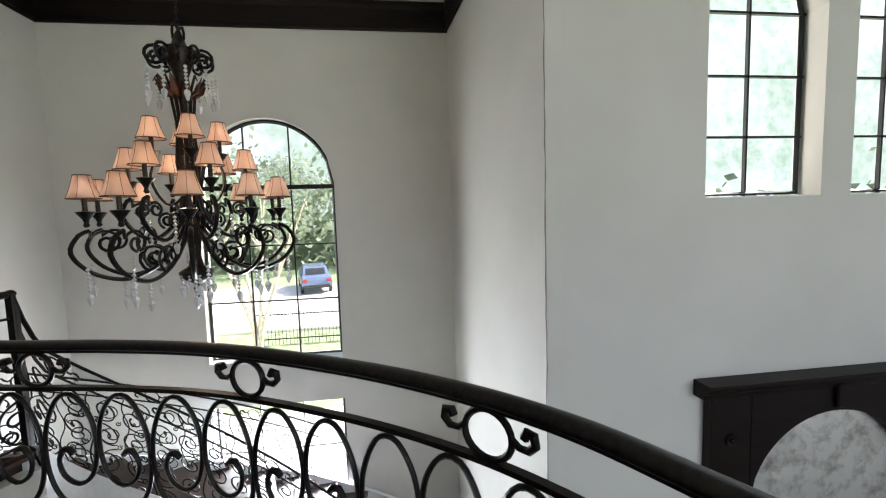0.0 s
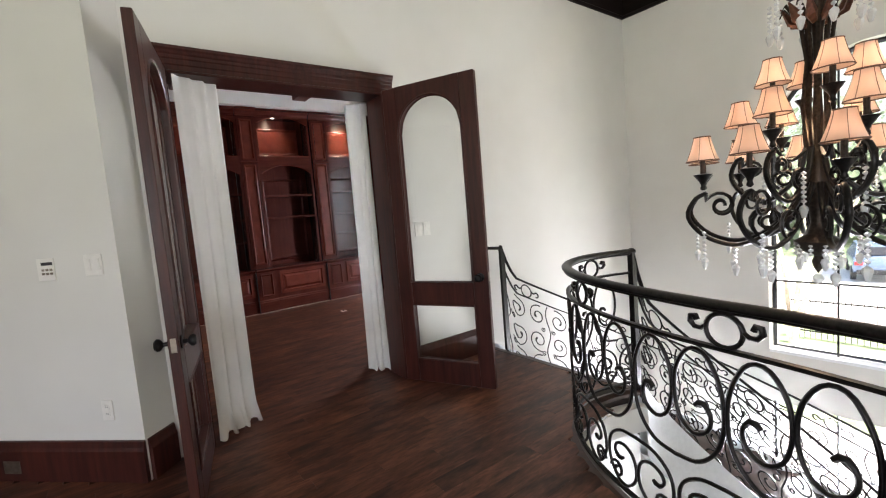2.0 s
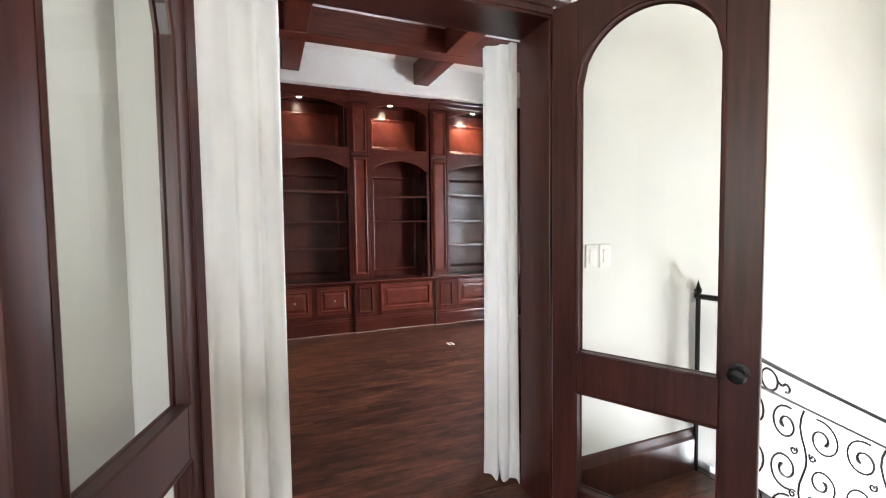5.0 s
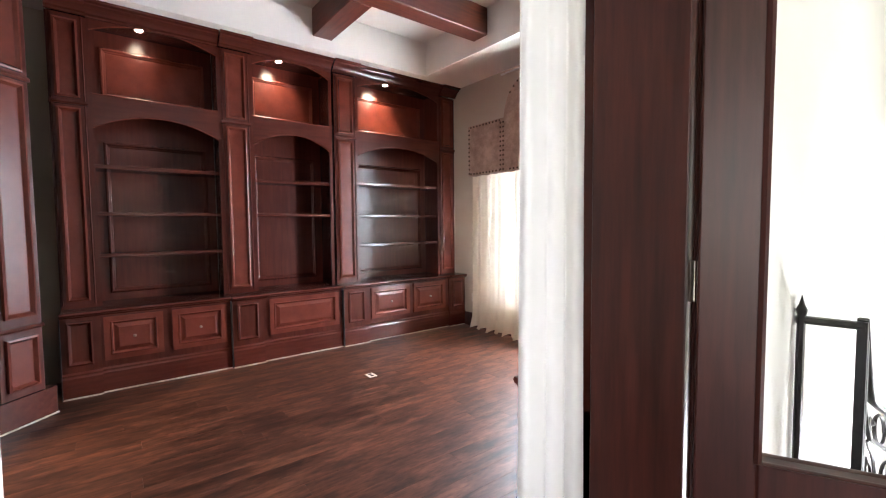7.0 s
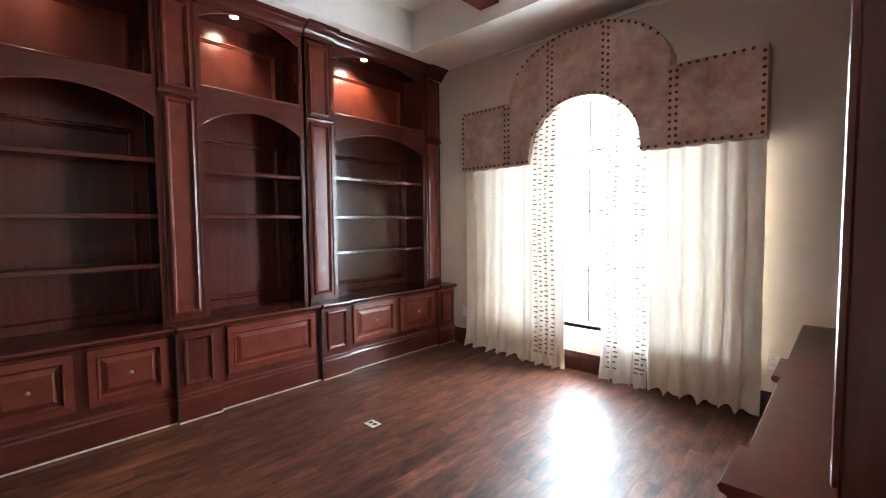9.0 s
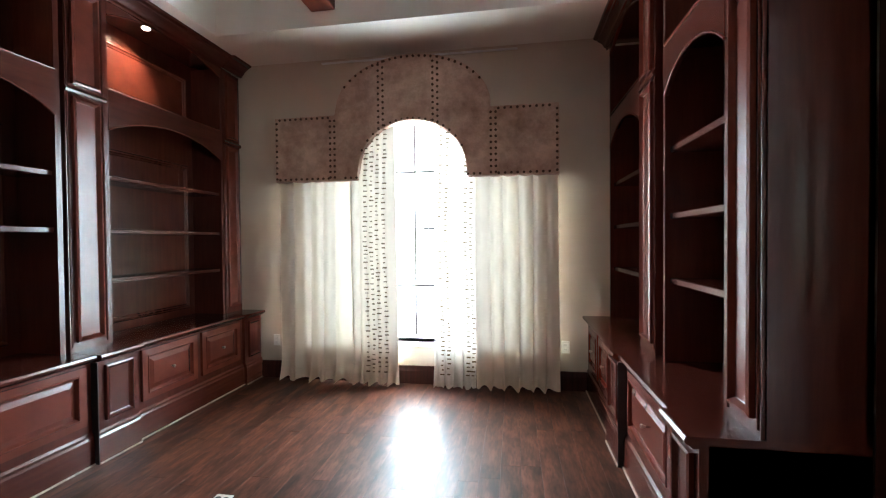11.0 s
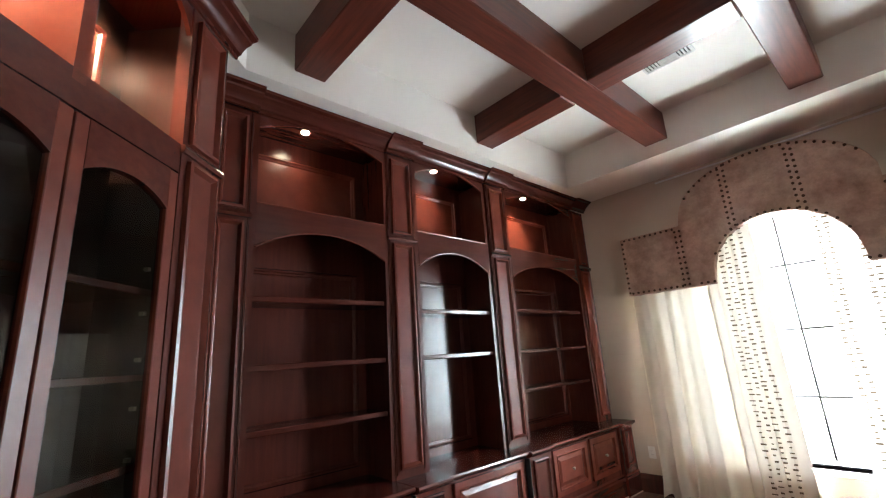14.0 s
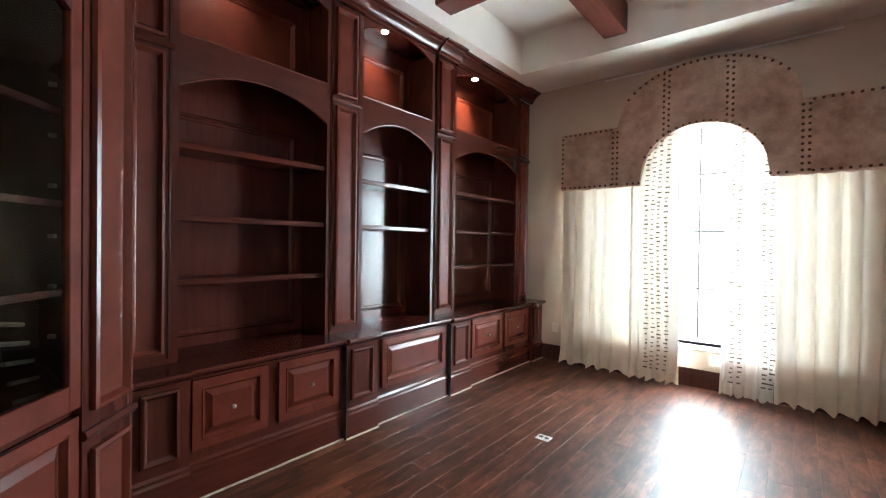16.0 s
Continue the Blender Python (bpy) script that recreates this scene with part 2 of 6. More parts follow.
M_BULB = plain("warm_bulb", (1, 0.8, 0.6), 0.4, emit=((1.0, 0.74, 0.50), 1.5))
M_PUCK = plain("lit_puck_lens", (1, 0.9, 0.75), 0.4, emit=((1.0, 0.84, 0.62), 7.0))
M_DOWN = plain("unlit_downlight_lens", (0.5, 0.45, 0.36), 0.4)
M_CAULK = plain("pale_caulk_line", (0.50, 0.42, 0.33), 0.7, 0, 0.25, 40)
M_MIRROR, _nt, _p = nodes_of("antique_mirror")
_p.inputs["Metallic"].default_value = 1.0
_v = coords(_nt)
_nt.links.new(ramp(_nt, noise_tex(_nt, _v, 6, 8, 0.7), [(0.34, (0.52, 0.48, 0.43)), (0.52, (0.95, 0.93, 0.90))]), _p.inputs["Base Color"])
_nt.links.new(ramp(_nt, noise_tex(_nt, _v, 9, 6), [(0.3, (0.6,) * 3), (0.7, (0.35,) * 3)]), _p.inputs["Roughness"])
M_CRYSTAL, _nt, _p = nodes_of("cut_crystal")
_p.inputs["Base Color"].default_value = (0.93, 0.94, 0.95, 1)
_p.inputs["Transmission Weight"].default_value = 0.4
_p.inputs["Roughness"].default_value, _p.inputs["IOR"].default_value = 0.04, 1.6

# ---- mesh helpers ----
BASE = {}


def thing(name, loc, label, category, group="", kind=""):
    """An Empty at a thing's base; its parts are given in world places."""
    ob = new(name)
    ob.empty_display_size = 0.1
    ob.location = loc
    BASE[ob] = Vector(loc)
    return tagged(ob, label, category, group, kind)


def part(name, bm, material, parent=None, label="", smooth=None):
    """One mesh object from a bmesh in world places, under a thing or a part."""
    origin = BASE.get(parent, Vector((0, 0, 0)))
    bmesh.ops.recalc_face_normals(bm, faces=bm.faces[:])
    if origin.length:
        bmesh.ops.translate(bm, verts=bm.verts[:], vec=-origin)
    me = bpy.data.meshes.new(name)
    bm.to_mesh(me)
    bm.free()
    me.materials.append(material)
    ob = new(name, me)
    if smooth is not None:
        me.polygons.foreach_set("use_smooth", [True] * len(me.polygons))
        me.set_sharp_from_angle(angle=radians(smooth))
    if parent:
        ob.parent = parent
        BASE[ob] = origin
    return tagged(ob, label) if label else ob


def structure(name, bm, material, label, category):
    return tagged(part(name, bm, material), label, category, kind="structure")


def box(bm, x0, x1, y0, y1, z0, z1, bevel=0.0, f=None):
    r = bmesh.ops.create_cube(bm, size=1)
    vs = r["verts"]
    for v in vs:
        v.co = Vector((x0 if v.co.x < 0 else x1, y0 if v.co.y < 0 else y1, z0 if v.co.z < 0 else z1))
    if bevel:
        es = list({e for v in vs for e in v.link_edges})
        r = bmesh.ops.bevel(bm, geom=es, offset=bevel, segments=1, affect="EDGES", profile=0.5)
        vs = list({v for fc in r["faces"] for v in fc.verts} | {v for v in vs if v.is_valid})
    if f:
        for v in vs:
            v.co = f(*v.co)
    return bm


def boxed(*a, **k):
    return box(bmesh.new(), *a, **k)


def tube(bm, pts, r, sides=6, closed=False, flat=1.0, up=None):
    """A bar swept along points; r may be a list; flat squashes it upwards."""
    pts = [Vector(p) for p in pts]
    n = len(pts)
    rings, prev = [], None
    for i, p in enumerate(pts):
        a = pts[(i - 1) % n] if closed or i else p
        b = pts[(i + 1) % n] if closed or i < n - 1 else p
        d = (b - a).normalized()
        if up is not None:
            side = d.cross(up).normalized()
            if side.length < 0.5:
                side = Vector((1, 0, 0))
        elif prev is None:
            side = d.orthogonal().normalized()
        else:
            side = (prev - d * prev.dot(d)).normalized()
        prev = side
        top = side.cross(d)
        rad = r[i] if isinstance(r, (list, tuple)) else r
        rings.append([bm.verts.new(p + side * rad * math.cos(2 * math.pi * (k + 0.5) / sides) + top * rad * flat * math.sin(2 * math.pi * (k + 0.5) / sides)) for k in range(sides)])
    for i in range(n if closed else n - 1):
        A, B = rings[i], rings[(i + 1) % n]
        for k in range(sides):
            bm.faces.new((A[k], A[(k + 1) % sides], B[(k + 1) % sides], B[k]))
    if not closed:
        bm.faces.new(rings[0][::-1])
        bm.faces.new(rings[-1])
    return bm


def lathe(bm, c, prof, seg=16, axis=Vector((0, 0, 1))):
    """A turned body: prof is radius, height pairs along the axis from c."""
    q = Vector((0, 0, 1)).rotation_difference(Vector(axis))
    rings = [[bm.verts.new(Vector(c) + q @ Vector((max(r, 1e-4) * math.cos(2 * math.pi * k / seg), max(r, 1e-4) * math.sin(2 * math.pi * k / seg), h))) for k in range(seg)] for r, h in prof]
    for A, B in zip(rings, rings[1:]):
        for k in range(seg):
            bm.faces.new((A[k], A[(k + 1) % seg], B[(k + 1) % seg], B[k]))
    bm.faces.new(rings[0][::-1])
    bm.faces.new(rings[-1])
    return bm


def prism(bm, outline, z0, z1):
    lo = [bm.verts.new((x, y, z0)) for x, y in outline]
    hi = [bm.verts.new((x, y, z1)) for x, y in outline]
    bm.faces.new(lo[::-1])
    bm.faces.new(hi)
    for i in range(len(lo)):
        j = (i + 1) % len(lo)
        bm.faces.new((lo[i], lo[j], hi[j], hi[i]))
    return bm


def nested(bm, f, u0, u1, z0, z1, steps):
    """A panel of nested rims: steps are (inset, height) from the edge to the field; f maps u, v, z to the world."""
    rims = []
    for ins, h in steps:
        rims.append([bm.verts.new(f(u, h, z)) for u, z in ((u0 + ins, z0 + ins), (u1 - ins, z0 + ins), (u1 - ins, z1 - ins), (u0 + ins, z1 - ins))])
    for A, B in zip(rims, rims[1:]):
        for k in range(4):
            bm.faces.new((A[k], A[(k + 1) % 4], B[(k + 1) % 4], B[k]))
    bm.faces.new(rims[-1])
    bm.faces.new(rims[0][::-1])
    return bm


def arch_z(u, u0, u1, spring, apex):
    """Height of a segmental arch over u0 to u1."""
    w, h = (u1 - u0) / 2, apex - spring
    r = (w * w + h * h) / (2 * h)
    return apex - r + math.sqrt(max(r * r - (u - (u0 + u1) / 2) ** 2, 0))


def arch_plate(bm, f, u0, u1, spring, apex, ztop, v0, v1, n=20):
    """The board above an arch, between v0 and v1 in depth."""
    rows = []
    for i in range(n + 1):
        u = u0 + (u1 - u0) * i / n
        z = arch_z(u, u0, u1, spring, apex)
        rows.append([bm.verts.new(f(u, v, zz)) for v, zz in ((v0, z), (v1, z), (v1, ztop), (v0, ztop))])
    for A, B in zip(rows, rows[1:]):
        for k in range(4):
            bm.faces.new((A[k], A[(k + 1) % 4], B[(k + 1) % 4], B[k]))
    bm.faces.new(rows[0][::-1])
    bm.faces.new(rows[-1])
    return bm


def profile_run(bm, f, u0, u1, prof):
    """A moulding: prof is a closed outline in v, z, run from u0 to u1."""
    A = [bm.verts.new(f(u0, v, z)) for v, z in prof]
    B = [bm.verts.new(f(u1, v, z)) for v, z in prof]
    for k in range(len(prof)):
        j = (k + 1) % len(prof)
        bm.faces.new((A[k], A[j], B[j], B[k]))
    bm.faces.new(A[::-1])
    bm.faces.new(B)
    return bm


def wall_with(name, f, u0, u1, z0, z1, thick, holes, material, label, arch=None):
    """A wall over u0..u1, z0..z1 behind v = 0, with rectangular holes (u0, u1, z0, z1) that may carry an arch rise as a fifth number."""
    bm = bmesh.new()
    us = sorted({u0, u1, *(h[0] for h in holes), *(h[1] for h in holes)})
    for a, b in zip(us, us[1:]):
        spans, z = [], z0
        for h in sorted((h for h in holes if h[0] <= a and h[1] >= b), key=lambda h: h[2]):
            if h[2] > z:
                spans.append((z, h[2], None))
            z = h[3]
            if len(h) > 4:
                n = 22
                for i in range(n):
                    p, q = a + (b - a) * i / n, a + (b - a) * (i + 1) / n
                    zp, zq = arch_z(p, h[0], h[1], h[3], h[3] + h[4]), arch_z(q, h[0], h[1], h[3], h[3] + h[4])
                    top = h[3] + h[4] + 0.002
                    vs = [[bm.verts.new(f(u, v, zz)) for u, zz in ((p, zp), (q, zq), (q, top), (p, top))] for v in (0, -thick)]
                    bm.faces.new(vs[0])
                    bm.faces.new(vs[1][::-1])
                    bm.faces.new((vs[0][1], vs[0][0], vs[1][0], vs[1][1]))
                z = h[3] + h[4] + 0.002
        if z < z1:
            spans.append((z, z1, None))
        for za, zb, _ in spans:
            box(bm, a, b, -thick, 0, za, zb, f=f)
    bmesh.ops.remove_doubles(bm, verts=bm.verts[:], dist=0.0004)
    return structure(name, bm, material, label, "wall")

# ---- large structure ----
WX = -3.88      # hall face of the door wall
SX = -4.10      # study face of the same wall
WY = 5.84       # inner face of the stair window wall
CEIL = 4.10
LOW = -3.30     # lower floor
SW, BW = 4.97, -0.92    # study window wall and back wall
BX = -8.66      # study wall behind the bookcases
DOOR = (0.53, 2.10, 2.46)


def on_x(x, sign=1):
    """Maps u, v, z onto a wall of constant x: v points along sign x."""
    return lambda u, v, z: Vector((x + sign * v, u, z))


def on_y(y, sign=-1):
    return lambda u, v, z: Vector((u, y + sign * v, z))


def on_line(p, d, side):
    """Maps onto a slanting wall through p along d; v points to side."""
    p, d, side = Vector((*p, 0)), Vector((*d, 0)).normalized(), Vector((*side, 0)).normalized()
    return lambda u, v, z: p + d * u + side * v + Vector((0, 0, z))


# walls of the hall and stairwell
wall_with("wall_west", on_x(WX), 0.15, WY, -0.3, CEIL, abs(SX - WX), [(DOOR[0], DOOR[1], -0.3, DOOR[2])], M_WALL, "cream painted wall with the double doorway to the study")
wall_with("wall_stair_west", on_x(WX), 3.0, WY + 0.3, LOW, -0.3, 0.22, [], M_WALL, "cream painted wall beside the staircase")
wall_with("wall_north", on_y(WY), WX - 0.3, 0.86, LOW, CEIL, 0.28, [(-2.31, -0.65, -3.2, -0.98), (-2.31, -0.65, -0.40, 1.83, 0.85)], M_WALL, "cream painted wall with a tall arched window")
wall_with("wall_stair_east", on_line((0.86, WY), (0.195, -2.86), (-1, -0.07)), 0.0, 2.87, LOW, CEIL, 0.14, [], M_WALL, "cream plaster return wall beside the window")
wall_with("wall_living", on_y(2.985), 1.055, 6.6, LOW, CEIL + 0.9, 0.24, [(2.25, 3.20, 1.50, 2.88, 0.42), (3.46, 4.41, 1.50, 2.88, 0.42)], M_WALL, "cream painted wall with two tall arched windows")
wall_with("wall_living_east", on_x(6.5, -1), -4.5, 3.3, LOW, CEIL + 0.9, 0.2, [], M_WALL, "cream painted end wall of the living room")
# out of view; both openings are added to bring daylight into the hall
wall_with("wall_south", on_y(-4.5, 1), -6.2, 6.6, LOW, CEIL + 0.9, 0.2, [(-2.1, 0.9, 0.8, 3.0), (2.2, 5.8, -0.4, 3.2)], M_WALL, "cream painted unseen wall with openings added for daylight")
# slanting wall that carries the switches
DG = on_line((-3.72, 0.197), (-1, -1), (1, -1))
wall_with("wall_slanting", DG, 0.0, 3.3, -0.05, CEIL, 0.16, [], M_WALL, "cream painted slanting wall with switches and thermostat")
wall_with("wall_corner_return", on_line((-3.88, 0.36), (0.16, -0.163), (1, 1)), 0.0, 0.228, -0.05, CEIL, 0.05, [], M_WALL, "cream painted narrow wall beside the door")
wall_with("wall_landing_west", on_x(-6.02), -4.5, -2.1, -0.05, CEIL, 0.16, [], M_WALL, "cream painted wall at the end of the landing")

bm = bmesh.new()
box(bm, -6.2, 1.2, -4.7, WY + 0.3, CEIL, CEIL + 0.12)
structure("ceiling", bm, M_CEIL, "white painted ceiling over the stairwell", "ceiling")
structure("ceiling_living", boxed(1.1, 6.7, -4.7, 3.3, CEIL + 0.8, CEIL + 0.9), M_CEIL, "white painted ceiling of the living room", "ceiling")
structure("ceiling_step", boxed(1.1, 1.2, -4.7, 3.0, CEIL, CEIL + 0.85), M_CEIL, "white painted step between two ceilings", "ceiling")

rnd = random.Random(5)
structure("corner_crack", tube(bmesh.new(), [(1.052 + rnd.uniform(-0.004, 0.004), 2.980, z * 0.12) for z in range(-5, 34)], [0.003 + 0.0025 * rnd.random() for _ in range(39)], 5), plain("grey_crack_filler", (0.22, 0.205, 0.18), 0.9), "thin grey crack along the plaster corner", "crack")

# dark cornice: a stepped beam moulding
CORN = [(0, -0.36), (0.022, -0.36), (0.028, -0.33), (0.016, -0.315), (0.016, -0.10), (0.024, -0.085), (0.03, -0.05), (0.03, 0), (0, 0)]
for nm, f, a, b in (("cornice_west", on_x(WX + 0.002), 0.1, WY), ("cornice_north", on_y(WY - 0.002), WX, 0.86), ("cornice_east", on_line((0.85, WY), (0.195, -2.86), (-1, -0.07)), 0.0, 2.9), ("cornice_slanting", on_line((-3.72, 0.197), (-1, -1), (1, -1)), 0.0, 3.2)):
    structure(nm, profile_run(bmesh.new(), f, a, b, [(v, CEIL + z) for v, z in CORN]), M_CORN, "near-black stained wooden cornice under the ceiling", "cornice")

# lower floor: dark tiles, and the landing slab
structure("floor_lower", boxed(-4.2, 6.6, -4.7, 6.1, LOW - 0.1, LOW), plain("grey_stone_floor", (0.16, 0.155, 0.15), 0.2, 0, 0.4, 5), "polished grey stone floor of the lower hall", "floor")

EDGE = [(-2.355, 3.165), (-2.44, 2.95), (-2.475, 2.70), (-2.38, 2.43), (-2.17, 2.20), (-1.85, 2.01), (-1.45, 1.875), (-1.0, 1.775), (-0.6, 1.64), (-0.17, 1.39), (0.12, 1.16), (0.31, 0.95), (0.43, 0.75), (0.53, 0.55), (0.61, 0.32), (0.66, 0.05), (0.68, -0.35), (0.68, -1.2), (0.68, -2.4), (0.68, -4.5)]


def smooth_path(pts, step=0.04):
    """A smooth curve through points, resampled evenly."""
    P = [Vector(p) for p in pts]
    P = [P[0] * 2 - P[1]] + P + [P[-1] * 2 - P[-2]]
    out = []
    for i in range(1, len(P) - 2):
        a, b, c, d = P[i - 1 : i + 3]
        for k in range(12):
            t = k / 12
            out.append(0.5 * (2 * b + (c - a) * t + (2 * a - 5 * b + 4 * c - d) * t * t + (3 * b - a - 3 * c + d) * t ** 3))
    out.append(P[-2])
    acc = [0.0]
    for a, b in zip(out, out[1:]):
        acc.append(acc[-1] + (b - a).length)
    n = max(2, int(acc[-1] / step))
    res, j = [], 0
    for k in range(n + 1):
        s = acc[-1] * k / n
        while j < len(acc) - 2 and acc[j + 1] < s:
            j += 1
        res.append(out[j].lerp(out[j + 1], (s - acc[j]) / max(acc[j + 1] - acc[j], 1e-9)))
    return res


RAILP = smooth_path([(x, y, 0) for x, y in EDGE])
slab = [(p.x, p.y) for p in RAILP] + [(-6.1, -4.5), (-6.1, -2.0), (-3.72, 0.25), (-3.9, 0.4), (-3.9, 3.12), (-2.4, 3.165)]
structure("floor", prism(bmesh.new(), slab, -0.32, -0.012), M_SUB, "dark subfloor slab of the upper landing", "floor")
structure("floor_study", prism(bmesh.new(), [(BX - 0.1, BW - 0.1), (-5.1, BW - 0.1), (-3.9, 0.25), (-3.88, SW + 0.2), (BX - 0.1, SW + 0.2)], -0.3, -0.012), M_SUB, "dark subfloor slab of the study", "floor")
FLOOR_H, FLOOR_S = bpy.data.objects["floor"], bpy.data.objects["floor_study"]
edge_trim = tube(bmesh.new(), [(p.x, p.y, -0.02) for p in RAILP], 0.045, 6, flat=0.6, up=Vector((0, 0, 1)))
structure("floor_nosing", edge_trim, M_TREAD, "dark walnut nosing along the balcony edge", "nosing")
structure("floor_fascia", tube(bmesh.new(), [(p.x, p.y, -0.19) for p in RAILP], 0.13, 4, flat=1.0, up=Vector((0, 0, 1))), M_WALL, "cream plaster edge of the landing slab", "fascia")

# baseboards
BBD = [(0, 0), (0.022, 0), (0.022, 0.13), (0.016, 0.15), (0.012, 0.175), (0, 0.18)]
BBH = [(0, 0), (0.024, 0), (0.024, 0.19), (0.018, 0.21), (0.012, 0.245), (0, 0.25)]
for nm, f, a, b, pr in (
    ("baseboard_slanting", DG, 0.0, 3.2, BBH),
    ("baseboard_return", on_line((-3.88, 0.36), (0.16, -0.163), (1, 1)), 0.02, 0.215, BBH),
    ("baseboard_west", on_x(WX), 2.24, 3.1, BBH),
    ("baseboard_window", on_y(SW), BX + 0.55, SX - 0.5, BBD),
    ("baseboard_back", on_y(BW, 1), -6.3, -4.96, BBD),
):
    structure(nm, profile_run(bmesh.new(), f, a, b, pr), M_DOOR, "dark walnut baseboard along the wall", "baseboard")

# ---- study shell ----
wall_with("wall_study_window", on_y(SW), BX, SX, -0.05, 3.42, 0.3, [(-7.5, -5.2, 0.42, 2.45, 0.42)], M_STUDY, "tan painted wall with the curtained window")
wall_with("wall_study_west", on_x(BX), BW, SW, -0.05, 3.42, 0.15, [], M_STUDY, "tan painted wall behind the bookcases")
wall_with("wall_study_back", on_y(BW, 1), BX, -5.12, -0.05, 3.42, 0.15, [], M_STUDY, "tan painted wall at the back of the study")
wall_with("wall_study_slanting", on_line((-4.10, 0.07), (-1, -1), (-1, 1)), -0.1, 1.45, -0.05, 3.8, 0.02, [], M_STUDY, "tan painted slanting wall beside the doorway")
TRAY = [(-8.02, 0.72), (-7.62, 0.32), (-7.1, -0.25), (-5.2, -0.25), (-4.74, 0.22), (-4.74, 4.30), (-8.02, 4.30)]
bm = bmesh.new()
# the dropped border round the tray, one quad strip at a time
lo_i = [bm.verts.new((x, y, 3.34)) for x, y in TRAY]
lo_o = [bm.verts.new((x, y, 3.34)) for x, y in ((BX, 0.72), (BX, BW), (-7.1, BW), (-5.05, BW), (SX, 0.0), (SX, SW), (BX, SW))]
hi_i = [bm.verts.new((x, y, 3.76)) for x, y in TRAY]
n = len(TRAY)
for i in range(n):
    j = (i + 1) % n
    bm.faces.new((lo_i[i], lo_i[j], lo_o[j], lo_o[i]))
    bm.faces.new((lo_i[j], lo_i[i], hi_i[i], hi_i[j]))
bm.faces.new(hi_i)
structure("ceiling_study", bm, M_TRAY, "cream painted coffered tray ceiling of the study", "ceiling")
structure("ceiling_study_back", prism(bmesh.new(), [(BX - 0.1, BW - 0.1), (-5.1, BW - 0.1), (-3.98, 0.15), (-3.98, SW + 0.1), (BX - 0.1, SW + 0.1)], 3.77, 3.82), M_TRAY, "cream painted slab above the tray ceiling", "ceiling")

for x in (-6.985, -5.80):
    t = thing("ceiling_beam", (x, 2.0, 3.47), "reddish-brown stained wooden ceiling beam running to the window", "ceiling beam", "ceiling beams")
    part("beam", boxed(x - 0.112, x + 0.112, -0.25, 4.305, 3.47, 3.76, 0.008), M_BEAM, t)
for y in (1.14, 2.905):
    t = thing("ceiling_beam", (-6.4, y, 3.466), "reddish-brown stained wooden cross beam of the ceiling", "ceiling beam", "ceiling beams")
    for k, (a, b) in enumerate(((-8.03, -7.098), (-6.872, -5.913), (-5.687, -4.735))):
        part("beam", boxed(a, b, y - 0.112, y + 0.112, 3.47, 3.76, 0.008), M_BEAMX, t)
    
# ceiling vent
t = thing("ceiling_vent", (-6.5, 3.47, 3.75), "white metal air vent in the ceiling", "vent")
bm = bmesh.new()
for a, b, c, d in ((-6.69, -6.31, 3.40, 3.415), (-6.69, -6.31, 3.525, 3.54), (-6.69, -6.675, 3.415, 3.525), (-6.325, -6.31, 3.415, 3.525)):
    box(bm, a, b, c, d, 3.742, 3.758)
part("frame", bm, M_VENT, t)
part("backing", boxed(-6.675, -6.325, 3.415, 3.525, 3.756, 3.7595), M_DARK, t)
for k in range(14):
    x = -6.665 + k * 0.0255
    if 4 < k < 9:
        continue
    part("slat", boxed(x, x + 0.012, 3.417, 3.523, 3.744, 3.755), M_VENT, t)
for k in range(4):
    y = 3.422 + k * 0.027
    part("slat", boxed(-6.565, -6.435, y, y + 0.013, 3.744, 3.755), M_VENT, t)

# round ceiling speaker
SPK = (-6.45, 2.115)
t = thing("ceiling_speaker", (*SPK, 3.75), "round white ceiling speaker grille between the beams", "speaker")
part("rim", lathe(bmesh.new(), (*SPK, 3.75), [(0.095, 0.0), (0.115, 0.0), (0.12, 0.009), (0.095, 0.009)], 32), M_VENT, t)
part("grille", lathe(bmesh.new(), (*SPK, 3.7535), [(0.0, 0.0), (0.06, 0.0), (0.095, 0.003), (0.095, 0.006)], 32), plain("grey_speaker_mesh", (0.36, 0.36, 0.35), 0.6, 0, 0.2, 300), t)

# ---- study window ----
win = tagged(thing("window_1", (-6.35, 5.11, 0.42), "black steel window behind sheer curtains, blown out by daylight", "window"), kind="structure")
bm = bmesh.new()
for a, b, c, d in ((-7.5, -7.44, 0.42, 2.9), (-5.26, -5.2, 0.42, 2.9), (-7.44, -5.26, 0.42, 0.438), (-7.44, -5.26, 2.85, 2.9)):
    box(bm, a, b, 5.08, 5.14, c, d, 0.004)
part("window_frame", bm, M_FRAME, win)
for x in (-6.9, -6.357, -5.81):
    part("muntin", boxed(x - 0.009, x + 0.009, 5.09, 5.125, 0.47, 2.95), M_FRAME, win)
for z in (0.985, 1.575, 2.165, 2.75):
    part("muntin", boxed(-7.44, -5.26, 5.088, 5.127, z - 0.009, z + 0.009), M_FRAME, win)
g = part("pane", boxed(-7.44, -5.26, 5.105, 5.109, 0.47, 2.95), M_GLASS, win)
g.visible_shadow = False
part("window_sill", boxed(-7.55, -5.15, 4.945, 5.1, 0.375, 0.42, 0.006), M_SILL, win)

